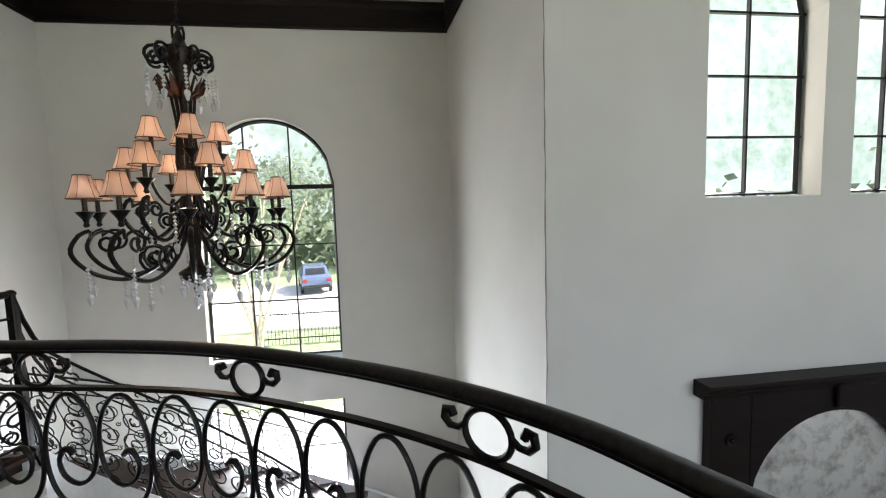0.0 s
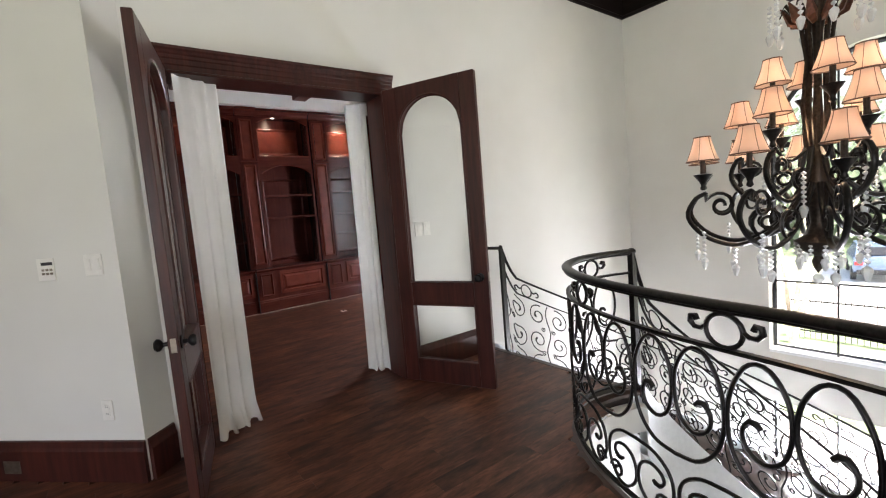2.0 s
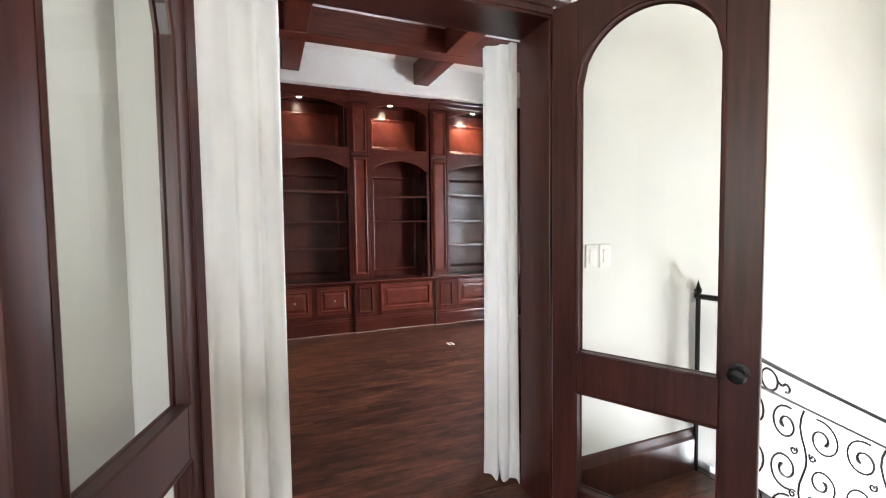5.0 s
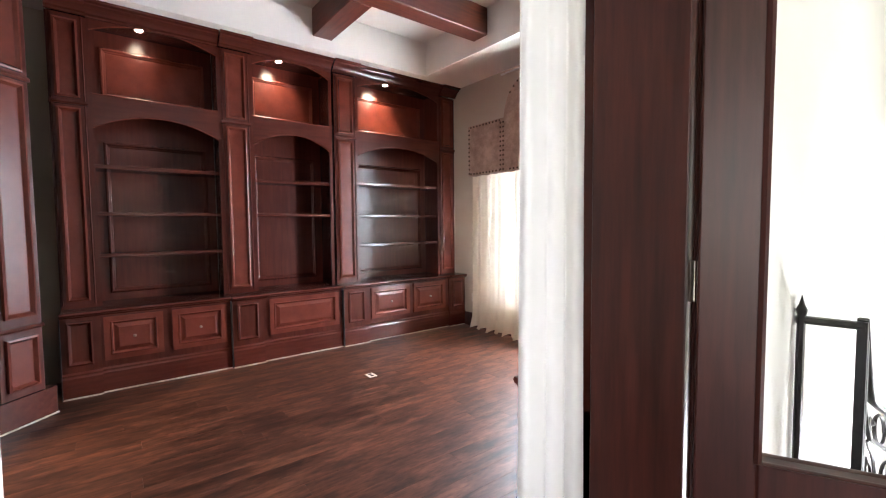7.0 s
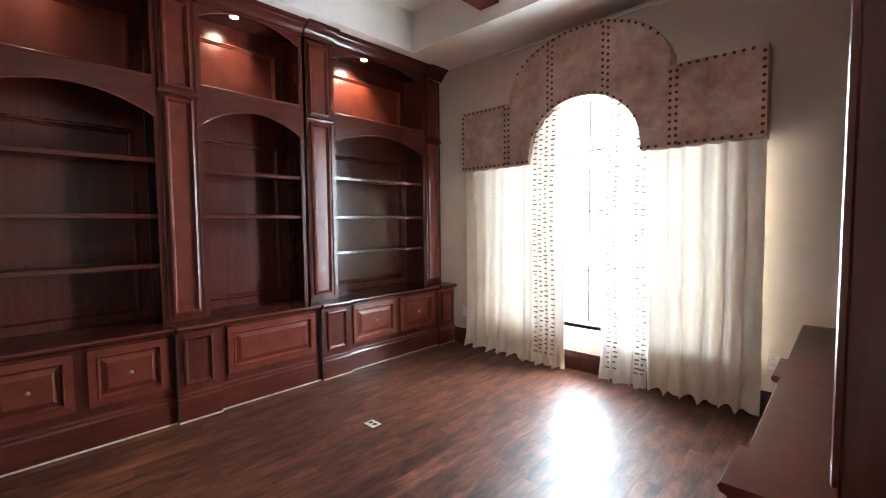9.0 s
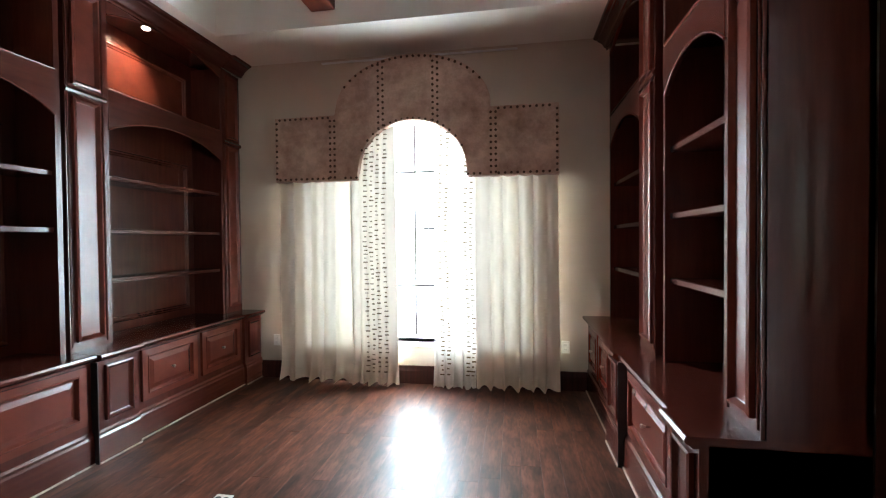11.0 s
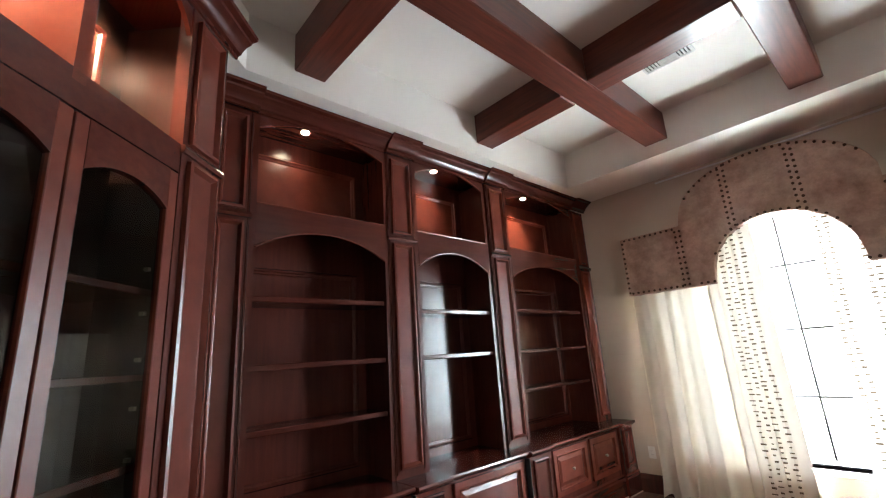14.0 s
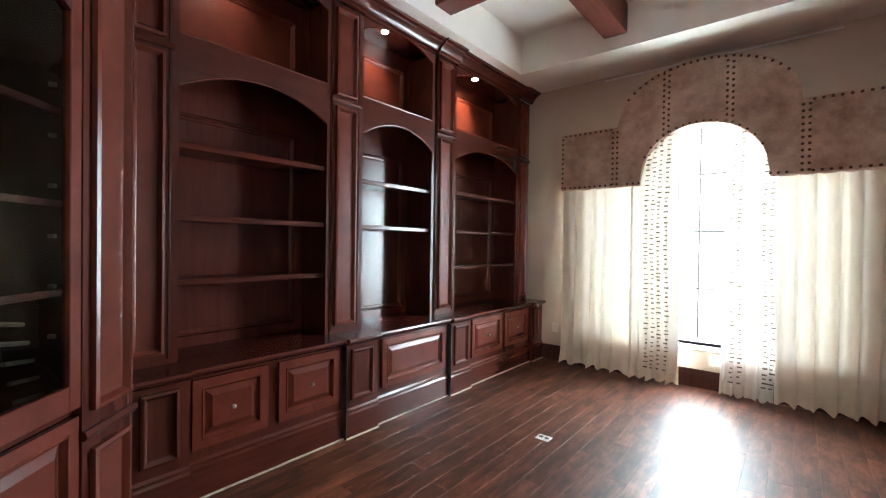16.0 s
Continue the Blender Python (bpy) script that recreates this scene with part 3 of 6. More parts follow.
# ---- doorway: jamb, casing, header ----
t = tagged(thing("door_frame", (WX, 1.3, 0), "dark walnut door casing with a stepped cornice header", "door frame"), kind="structure")
part("jamb", boxed(SX - 0.02, WX + 0.02, DOOR[0] - 0.005, DOOR[0] + 0.035, 0, 2.425, 0.003), M_DOOR, t)
part("jamb", boxed(SX - 0.02, WX + 0.02, DOOR[1] - 0.035, DOOR[1] + 0.005, 0, 2.425, 0.003), M_DOOR, t)
part("head_jamb", boxed(SX - 0.02, WX + 0.02, DOOR[0], DOOR[1], 2.425, 2.462, 0.003), M_DOOR, t)
HEAD = [(0, 2.44), (0.026, 2.44), (0.026, 2.47), (0.032, 2.476), (0.032, 2.505), (0.038, 2.512), (0.038, 2.53), (0.046, 2.538), (0.052, 2.552), (0.062, 2.562), (0.062, 2.58), (0, 2.58)]
part("header", profile_run(bmesh.new(), on_x(WX), DOOR[0] - 0.03, DOOR[1] + 0.075, HEAD), M_DOOR, t)
HEADS = [(0, 2.44), (0.03, 2.44), (0.035, 2.56), (0, 2.58)]
part("header", profile_run(bmesh.new(), on_x(SX, -1), DOOR[0] - 0.12, DOOR[1] + 0.12, HEADS), M_DOOR, t)
for y0, y1 in ((DOOR[1] + 0.002, DOOR[1] + 0.085), (DOOR[0] - 0.06, DOOR[0] - 0.002)):
    part("casing", boxed(WX, WX + 0.03, y0, y1, 0, 2.44, 0.006), M_DOOR, t)
# bookcase-side casing has added width, a dark board where the wall lies in shade
for y0, y1 in ((DOOR[1] + 0.002, DOOR[1] + 0.295), (DOOR[0] - 0.12, DOOR[0] - 0.002)):
    part("casing", boxed(SX - 0.03, SX, y0, y1, 0, 2.44, 0.006), M_DOOR, t)


def door_leaf(name, hinge, end, label, flip):
    """A glazed door leaf from the hinge to its free edge: arched light above, small light below."""
    h, e = Vector((*hinge, 0)), Vector((*end, 0))
    d = (e - h).normalized()
    W = (e - h).length
    nrm = Vector((-d.y, d.x, 0)) * flip
    f = lambda u, v, z: h + d * u + nrm * v + Vector((0, 0, z))
    t = tagged(thing(name, (*hinge, 0.015), label, "door"), kind="structure")
    T, S, z0, z1 = 0.023, 0.125, 0.015, 2.45
    bars = {"stile": ((0, S, z0, z1), (W - S, W, z0, z1)), "rail": ((S, W - S, z0, 0.21), (S, W - S, 0.675, 0.865))}
    for nm, rows in bars.items():
        for a, b, c, dd in rows:
            part(nm, boxed(a, b, -T, T, c, dd, 0.004, f=f), M_DOOR, t)
    part("arched_head", arch_plate(bmesh.new(), f, S, W - S, 2.075, 2.345, z1, -T, T, 28), M_DOOR, t)
    # glazing beads
    for sgn in (-1, 1):
        pts = [f(S, sgn * T, 0.865), f(S, sgn * T, 2.075)] + [f(u, sgn * T, arch_z(u, S, W - S, 2.075, 2.345)) for u in [S + (W - 2 * S) * k / 24 for k in range(25)]] + [f(W - S, sgn * T, 2.075), f(W - S, sgn * T, 0.865)]
        part("bead", tube(bmesh.new(), pts, 0.009, 5, closed=True), M_DOOR, t, smooth=50)
        part("bead", tube(bmesh.new(), [f(S, sgn * T, 0.21), f(S, sgn * T, 0.675), f(W - S, sgn * T, 0.675), f(W - S, sgn * T, 0.21)], 0.009, 5, closed=True), M_DOOR, t)
    bm = bmesh.new()
    us = [S - 0.003 + (W - 2 * S + 0.006) * k / 24 for k in range(25)]
    vs = [bm.verts.new(f(u, 0, arch_z(min(max(u, S), W - S), S, W - S, 2.075, 2.345))) for u in us] + [bm.verts.new(f(W - S, 0, 0.865)), bm.verts.new(f(S, 0, 0.865))]
    bm.faces.new(vs)
    part("pane", bm, M_GLASS, t, "clear arched glass pane")
    bm = bmesh.new()
    bm.faces.new([bm.verts.new(f(u, 0, z)) for u, z in ((S, 0.21), (W - S, 0.21), (W - S, 0.675), (S, 0.675))])
    part("pane", bm, M_GLASS, t)
    for sgn in (-1, 1):
        ax = nrm * sgn
        part("knob", lathe(bmesh.new(), f(W - 0.062, sgn * T, 0.905), [(0.034, 0), (0.034, 0.006), (0.012, 0.010), (0.010, 0.028), (0.020, 0.034), (0.030, 0.044), (0.031, 0.056), (0.022, 0.066), (0.0, 0.069)], 18, ax), M_KNOB, t, "round black iron door knob", 40)
    part("latch", boxed(W - 0.0005, W + 0.003, -0.012, 0.012, 0.87, 0.94, f=f), M_PULL, t, "small steel latch plate")
    for z in (0.3, 1.22, 2.15):
        part("hinge", tube(bmesh.new(), [f(-0.012, T, z), f(-0.012, T, z + 0.1)], 0.009, 8), M_PULL, t, "steel barrel hinge")
    return t


door_leaf("door_1", (-3.84, 2.078), (-3.112, 2.434), "open dark walnut door leaf with an arched glass light", 1)
door_leaf("door_2", (-3.895, 0.545), (-3.085, 0.36), "open dark walnut glazed door leaf beside the slanting wall", -1)

# ---- bookcases ----
LEDGE = 0.72
Z_SPR, Z_APX = 2.285, 2.428
U_BOT, U_SPR, U_APX = 2.585, 3.12, 3.232
CRN0, CRN1 = 3.215, 3.338
U_TOP = 3.245
RAISED = [(0.0, 0.0), (0.0, 0.020), (0.046, 0.022), (0.050, 0.027), (0.056, 0.026), (0.060, 0.012), (0.066, 0.003), (0.072, 0.003), (0.10, 0.016), (0.104, 0.018)]


def crown_profile(v):
    return [(v - 0.02, CRN0 + 0.02), (v + 0.004, CRN0), (v + 0.014, CRN0 + 0.004), (v + 0.016, CRN0 + 0.02), (v + 0.034, CRN0 + 0.028), (v + 0.04, CRN0 + 0.045), (v + 0.06, CRN0 + 0.068), (v + 0.09, CRN0 + 0.085), (v + 0.095, CRN0 + 0.096), (v + 0.125, CRN0 + 0.104), (v + 0.13, CRN1), (v - 0.02, CRN1)]


def bookcase(f, loc, wood_run, back, up, base, u0, u1, bays, pils, label, group, plinth_jog=0.03, solid_ends=(False, False)):
    """One fitted unit over u0..u1: back, up and base are depths of the rear, the upper face and the base face.
    bays: (u0, u1, shelf heights, fronts, lamp); pils: (u0, u1)."""
    t = thing("bookcase", loc, label, "bookcase", group)
    # carcass: rear board, dividers, top, ledge, plinth
    part("back_panel", boxed(u0, u1, back, back + 0.02, 0.0, CRN1 - 0.02, f=f), M_CAB, t)
    part("top_board", boxed(u0, u1, back + 0.02, up - 0.001, U_TOP + 0.025, CRN1 - 0.01, f=f), M_CAB, t)
    part("base_body", boxed(u0, u1, back + 0.02, base - 0.02, 0.02, LEDGE - 0.032, f=f), M_CAB, t)
    prof = [(back + 0.02, LEDGE - 0.03), (base + 0.004, LEDGE - 0.045), (base + 0.012, LEDGE - 0.034), (base + 0.028, LEDGE - 0.028), (base + 0.035, LEDGE - 0.014), (base + 0.028, LEDGE), (back + 0.02, LEDGE)]
    runs = sorted([(a, b, True) for a, b in pils] + [(b[0] - 0.0, b[1] + 0.0, False) for b in bays])
    edges = [u0] + [(a[1] + b[0]) / 2 for a, b in zip(runs, runs[1:])] + [u1]
    for (a, b, proud), e0, e1 in zip(runs, edges, edges[1:]):
        j = plinth_jog if proud else 0.0
        part("ledge", profile_run(bmesh.new(), f, e0, e1, [(v + (j if v > back + 0.1 else 0), z) for v, z in prof]), wood_run, t, smooth=35)
        pl = [(back + 0.1, 0.0), (base + j, 0.0), (base + j, 0.17), (base + j - 0.006, 0.185), (base + j - 0.006, 0.2), (base + j - 0.018, 0.215), (back + 0.1, 0.215)]
        part("plinth", profile_run(bmesh.new(), f, e0, e1, pl), wood_run, t)
        part("caulk_line", boxed(e0, e1, base + j - 0.004, base + j + 0.008, 0.0, 0.010, f=f), M_CAULK, t, "pale line along the floor")
        part("base_face", boxed(e0, e1, base - 0.03, base - 0.018 + j, 0.215, LEDGE - 0.04, f=f), M_CAB, t)
        cj = 0.03 if proud else 0.0
        part("crown", profile_run(bmesh.new(), f, e0, e1, [(v + (cj if v > up else 0), z) for v, z in crown_profile(up)]), wood_run, t, smooth=30)
    if not solid_ends[0]:
        part("joint", boxed(u0 - 0.006, u0 + 0.001, base - 0.02, base + plinth_jog + 0.003, 0.0, LEDGE - 0.05, f=f), M_DARK, t, "dark joint between two cabinet units")
    for a, b in pils:
        part("pilaster", boxed(a, b, up - 0.05, up + 0.004, LEDGE, CRN0, f=f), M_CAB, t)
        part("side_board", boxed(a, b, back + 0.02, up - 0.05, LEDGE, CRN0, f=f), M_CAB, t)
        w = b - a
        for z0, z1 in ((LEDGE + 0.06, 2.44), (2.52, CRN0 - 0.04)):
            part("pilaster_panel", nested(bmesh.new(), lambda u, v, z: f(u, up + 0.004 + v, z), a + 0.04, b - 0.04, z0, z1, [(0, 0), (0.001, 0.02), (0.016, 0.024), (0.026, 0.012), (0.032, 0.004), (0.036, 0.002)]), M_CABP, t)
        part("band", profile_run(bmesh.new(), f, a - 0.004, b + 0.004, [(up, 2.462), (up + 0.018, 2.465), (up + 0.026, 2.48), (up + 0.018, 2.498), (up, 2.50)]), wood_run, t)
        part("pilaster_foot", nested(bmesh.new(), lambda u, v, z: f(u, base - 0.018 + plinth_jog + v, z), a + 0.035, b - 0.035, 0.27, 0.64, [(0, 0), (0.001, 0.018), (0.014, 0.022), (0.024, 0.01), (0.03, 0.006), (0.034, 0.004)]), M_CAB, t)
        # slim reeds on the outer edges of the pilaster
        for u in (a + 0.014, b - 0.014):
            part("reed", tube(bmesh.new(), [f(u, up + 0.004, LEDGE + 0.03), f(u, up + 0.004, CRN0)], 0.007, 6), M_CAB, t)
    for a, b, shelves, fronts, lamp in bays:
        # face frame
        part("arch_board", arch_plate(bmesh.new(), f, a, b, Z_SPR, Z_APX, U_BOT, up - 0.022, up), wood_run, t)
        part("arch_board", arch_plate(bmesh.new(), f, a, b, U_SPR, U_APX, CRN0 + 0.03, up - 0.022, up), wood_run, t)
        for zs, za in ((Z_SPR, Z_APX), (U_SPR, U_APX)):
            part("arch_bead", tube(bmesh.new(), [f(u, up + 0.001, arch_z(u, a, b, zs, za)) for u in [a + (b - a) * k / 22 for k in range(23)]], 0.006, 5), M_CABP, t)
        for s, e in ((a - 0.035, a), (b, b + 0.035)):
            part("stile", boxed(s, e, up - 0.03, up - 0.002, LEDGE, CRN0, f=f), M_CAB, t)
            part("side_board", boxed(s if s < a else e - 0.014, s + 0.014 if s < a else e, back + 0.02, up - 0.03, LEDGE, CRN0, f=f), M_CAB, t)
        part("mid_shelf", boxed(a - 0.03, b + 0.03, back + 0.02, up - 0.022, U_BOT - 0.03, U_BOT, f=f), wood_run, t)
        part("niche_top", boxed(a - 0.03, b + 0.03, back + 0.02, up - 0.022, U_TOP, U_TOP + 0.02, f=f), wood_run, t)
        part("lip", tube(bmesh.new(), [f(a, up + 0.002, U_BOT - 0.005), f(b, up + 0.002, U_BOT - 0.005)], 0.007, 5), M_CABP, t)
        for z0, z1 in ((LEDGE + 0.07, Z_SPR - 0.06), (U_BOT + 0.05, U_SPR - 0.02)):
            part("rear_panel", nested(bmesh.new(), lambda u, v, z: f(u, back + 0.02 + v, z), a + 0.06, b - 0.06, z0, z1, [(0, 0), (0.002, 0.014), (0.010, 0.024), (0.022, 0.026), (0.030, 0.014), (0.040, 0.010), (0.046, 0.001)]), M_CABP if z0 > 2 else M_CAB, t)
        for z in shelves:
            part("shelf", boxed(a - 0.02, b + 0.02, back + 0.025, up - 0.035, z - 0.017, z + 0.017, 0.003, f=f), wood_run, t)
        for s, e, k in fronts:
            fr = part("drawer_front", nested(bmesh.new(), lambda u, v, z: f(u, base - 0.018 + v, z), s, e, 0.275, 0.655, RAISED), M_CABP, t)
            if k:
                part("pull", lathe(bmesh.new(), f((s + e) / 2, base, 0.465), [(0.006, 0), (0.006, 0.012), (0.012, 0.016), (0.013, 0.022), (0.008, 0.027), (0.0, 0.028)], 12, f(0, 1, 0) - f(0, 0, 0)), M_PULL, fr, "small round metal pull", 40)
        if lamp:
            c = f(a + (b - a) * 0.37, up - 0.10, U_TOP)
            part("puck_light", lathe(bmesh.new(), c + Vector((0, 0, -0.009)), [(0.0, 0), (0.022, 0.0), (0.03, 0.004), (0.034, 0.012)], 18), M_PUCK, t, "small round lit puck light", 40)
            spot_lamp("puck_light_glow", c + Vector((0, 0, -0.022)), f(a + (b - a) * 0.33, back + 0.02, U_BOT + 0.2), lamp, 100)
    for end, u in zip(solid_ends, (u0, u1)):
        if end:
            s = 1 if u == u0 else -1
            part("end_panel", boxed(min(u, u + s * 0.02), max(u, u + s * 0.02), back, up - 0.01, LEDGE, CRN1 - 0.04, f=f), M_CAB, t)
            part("end_panel", boxed(min(u, u + s * 0.02), max(u, u + s * 0.02), back, base - 0.02, 0.02, LEDGE - 0.03, f=f), M_CAB, t)
    return t


FL = lambda u, v, z: Vector((BX + v, u, z))
B_UP, B_BASE = 0.39, 0.60       # upper face at -8.27, base face at -8.06
G1 = "fitted bookcases along the long wall"
bookcase(FL, (BX + 0.3, 1.27, 0), M_CABH, 0.03, B_UP, B_BASE, 0.62, 1.90, [(0.90, 1.885, (1.96, 1.54, 1.165), ((0.90, 1.33, True), (1.40, 1.86, True)), 0.7)], [(0.62, 0.865)], "mahogany bookcase unit with arched niches and two drawers", G1)
bookcase(FL, (BX + 0.3, 2.5, 0), M_CABH, 0.03, B_UP, B_BASE, 1.905, 3.095, [(2.225, 3.065, (1.91, 1.54), ((2.27, 3.05, False),), 2.6)], [(1.915, 2.19)], "mahogany bookcase unit with two shelves and one wide panel", G1)
bookcase(FL, (BX + 0.3, 4.0, 0), M_CABH, 0.03, B_UP, B_BASE, 3.10, 4.965, [(3.44, 4.66, (1.94, 1.54, 1.17), ((3.47, 4.03, True), (4.09, 4.62, True)), 8)], [(3.125, 3.405), (4.70, 4.96)], "mahogany bookcase unit beside the window wall with lit upper niche", G1)

FR = lambda u, v, z: Vector((SX - v, u, z))
G2 = "fitted bookcases along the door wall"
bookcase(FR, (SX - 0.3, 4.3, 0), M_CABH, 0.03, 0.37, 0.57, 3.56, 4.965, [(3.93, 4.86, (1.95, 1.56, 1.18), ((3.95, 4.36, True), (4.42, 4.84, True)), 0)], [(3.58, 3.90)], "dark mahogany bookcase unit in the shade of the door wall", G2)
bookcase(FR, (SX - 0.3, 3.0, 0), M_CABH, 0.03, 0.37, 0.57, 2.40, 3.555, [(2.70, 3.42, (1.97, 1.58, 1.20), ((2.72, 3.46, True),), 0.8)], [(2.41, 2.66)], "dark mahogany bookcase unit at the doorway with three shelves", G2, solid_ends=(True, False))

# ---- slanting corner cabinet with glass doors ----
FC = on_line((-7.8, 0.6), (1, -1), (1, 1))
CW = 1.74
t = thing("corner_cabinet", (-7.3, 0.0, 0), "mahogany corner cabinet with two arched glass doors and lit niches", "cabinet")
# back and inner sides take the darkened lining, for a shaded interior
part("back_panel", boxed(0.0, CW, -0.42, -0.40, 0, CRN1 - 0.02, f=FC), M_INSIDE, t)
for a, b in ((0.08, 0.37), (1.37, 1.66)):
    part("pilaster", boxed(a, b, -0.06, 0.004, 0.215, CRN0, f=FC), M_CAB, t)
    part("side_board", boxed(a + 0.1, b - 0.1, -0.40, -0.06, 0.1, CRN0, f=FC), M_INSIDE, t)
    for z0, z1 in ((0.27, 0.64), (LEDGE + 0.06, 2.44), (2.52, CRN0 - 0.04)):
        part("pilaster_panel", nested(bmesh.new(), lambda u, v, z: FC(u, 0.004 + v, z), a + 0.04, b - 0.04, z0, z1, [(0, 0), (0.001, 0.02), (0.016, 0.024), (0.026, 0.012), (0.032, 0.004), (0.036, 0.002)]), M_CABP, t)
    for z in (2.48, 0.70):
        part("band", profile_run(bmesh.new(), FC, a - 0.004, b + 0.004, [(0, z - 0.018), (0.018, z - 0.015), (0.026, z), (0.018, z + 0.018), (0, z + 0.02)]), M_CABX, t)
part("plinth", boxed(0.0, CW, -0.1, 0.012, 0.0, 0.21, 0.004, f=FC), M_CABX, t)
part("caulk_line", boxed(0.0, CW, 0.008, 0.02, 0.0, 0.010, f=FC), M_CAULK, t)
part("crown", profile_run(bmesh.new(), FC, 0.0, CW, crown_profile(0.0)), M_CABX, t, smooth=30)
part("top_board", boxed(0.0, CW, -0.4, 0.0, U_TOP + 0.02, CRN1 - 0.01, f=FC), M_CABX, t)
part("cabinet_floor", boxed(0.3, 1.44, -0.4, -0.03, 0.78, 0.81, f=FC), M_CABX, t)
part("mid_shelf", boxed(0.3, 1.44, -0.4, -0.022, 2.43, 2.46, f=FC), M_CABX, t)
part("mid_rail", boxed(0.37, 1.37, -0.03, 0.0, 2.37, 2.50, f=FC), M_CABX, t)
part("niche_divider", boxed(0.845, 0.895, -0.40, 0.0, 2.46, CRN0, f=FC), M_CABP, t)
for a, b in ((0.375, 0.869), (0.871, 1.365)):
    part("arch_board", arch_plate(bmesh.new(), FC, a, b, 3.06, U_APX, CRN0 + 0.03, -0.022, 0.0), M_CABX, t)
    part("rear_panel", nested(bmesh.new(), lambda u, v, z: FC(u, -0.40 + v, z), a + 0.02, b - 0.02, 2.5, 3.10, [(0, 0), (0.002, 0.008), (0.02, 0.012), (0.03, 0.012), (0.04, 0.002)]), M_CABP, t)
    c = FC((a + b) / 2, -0.12, U_TOP + 0.018)
    part("puck_light", lathe(bmesh.new(), c + Vector((0, 0, -0.009)), [(0.0, 0), (0.022, 0.0), (0.03, 0.004), (0.034, 0.012)], 18), M_PUCK, t, "small round lit puck light", 40)
    spot_lamp("puck_light_glow", c + Vector((0, 0, -0.022)), c + Vector((-0.35, -0.35, -1)), 20, 120)
    # lower door
    part("cabinet_door", nested(bmesh.new(), lambda u, v, z: FC(u, -0.02 + v, z), a + 0.004, b - 0.004, 0.23, 0.78, RAISED), M_CABP, t)
    # glazed door
    dr = part("glass_door", arch_plate(bmesh.new(), FC, a + 0.055, b - 0.055, 2.185, 2.245, 2.36, -0.022, 0.006), M_CABX, t)
    for p, q, z0, z1 in ((a + 0.003, a + 0.055, 0.81, 2.36), (b - 0.055, b - 0.003, 0.81, 2.36), (a + 0.055, b - 0.055, 0.81, 0.90)):
        part("door_frame", boxed(p, q, -0.022, 0.006, z0, z1, 0.003, f=FC), M_CABP, dr)
    bm = bmesh.new()
    bm.faces.new([bm.verts.new(FC(u, -0.01, z)) for u, z in ((a + 0.05, 0.895), (b - 0.05, 0.895), (b - 0.05, 2.25), (a + 0.05, 2.25))])
    part("pane", bm, M_DIM_GLASS, dr, "glass pane tinted to darken the cabinet interior")
    for z in (1.22, 1.53, 1.85):
        part("shelf", boxed(a, b, -0.39, -0.05, z - 0.014, z + 0.014, 0.003, f=FC), M_CABX, t)
# wine pegs behind the glass
for k in range(5):
    z = 0.86 + k * 0.065
    part("rack_rod", tube(bmesh.new(), [FC(0.38 + 0.02 * k, -0.12, z), FC(0.56 + 0.02 * k, -0.06, z + 0.035)], 0.008, 6), M_PULL, t, "chrome rod of a small rack")
for k in range(6):
    part("shelf_clip", boxed(0.345, 0.36, -0.12, -0.10, 1.05 + k * 0.18, 1.065 + k * 0.18, f=FC), M_PULL, t, "tiny steel shelf clip")
structure("cabinet_filler", boxed(CW - 0.005, CW + 0.5, -0.02, 0.0, 0, 3.34, f=FC), M_STUDY, "tan painted filler wall beside the corner cabinet", "wall")

# ---- wrought-iron railings ----


def spiral(cx, cz, r0, r1, a0, turns, n=26):
    """A flat scroll in s, z: from radius r0 at angle a0 winding in to r1."""
    out = []
    for k in range(n + 1):
        q = k / n
        r = r0 + (r1 - r0) * q ** 0.8
        a = a0 + turns * 2 * math.pi * q
        out.append((cx + r * math.cos(a), cz + r * math.sin(a)))
    return out


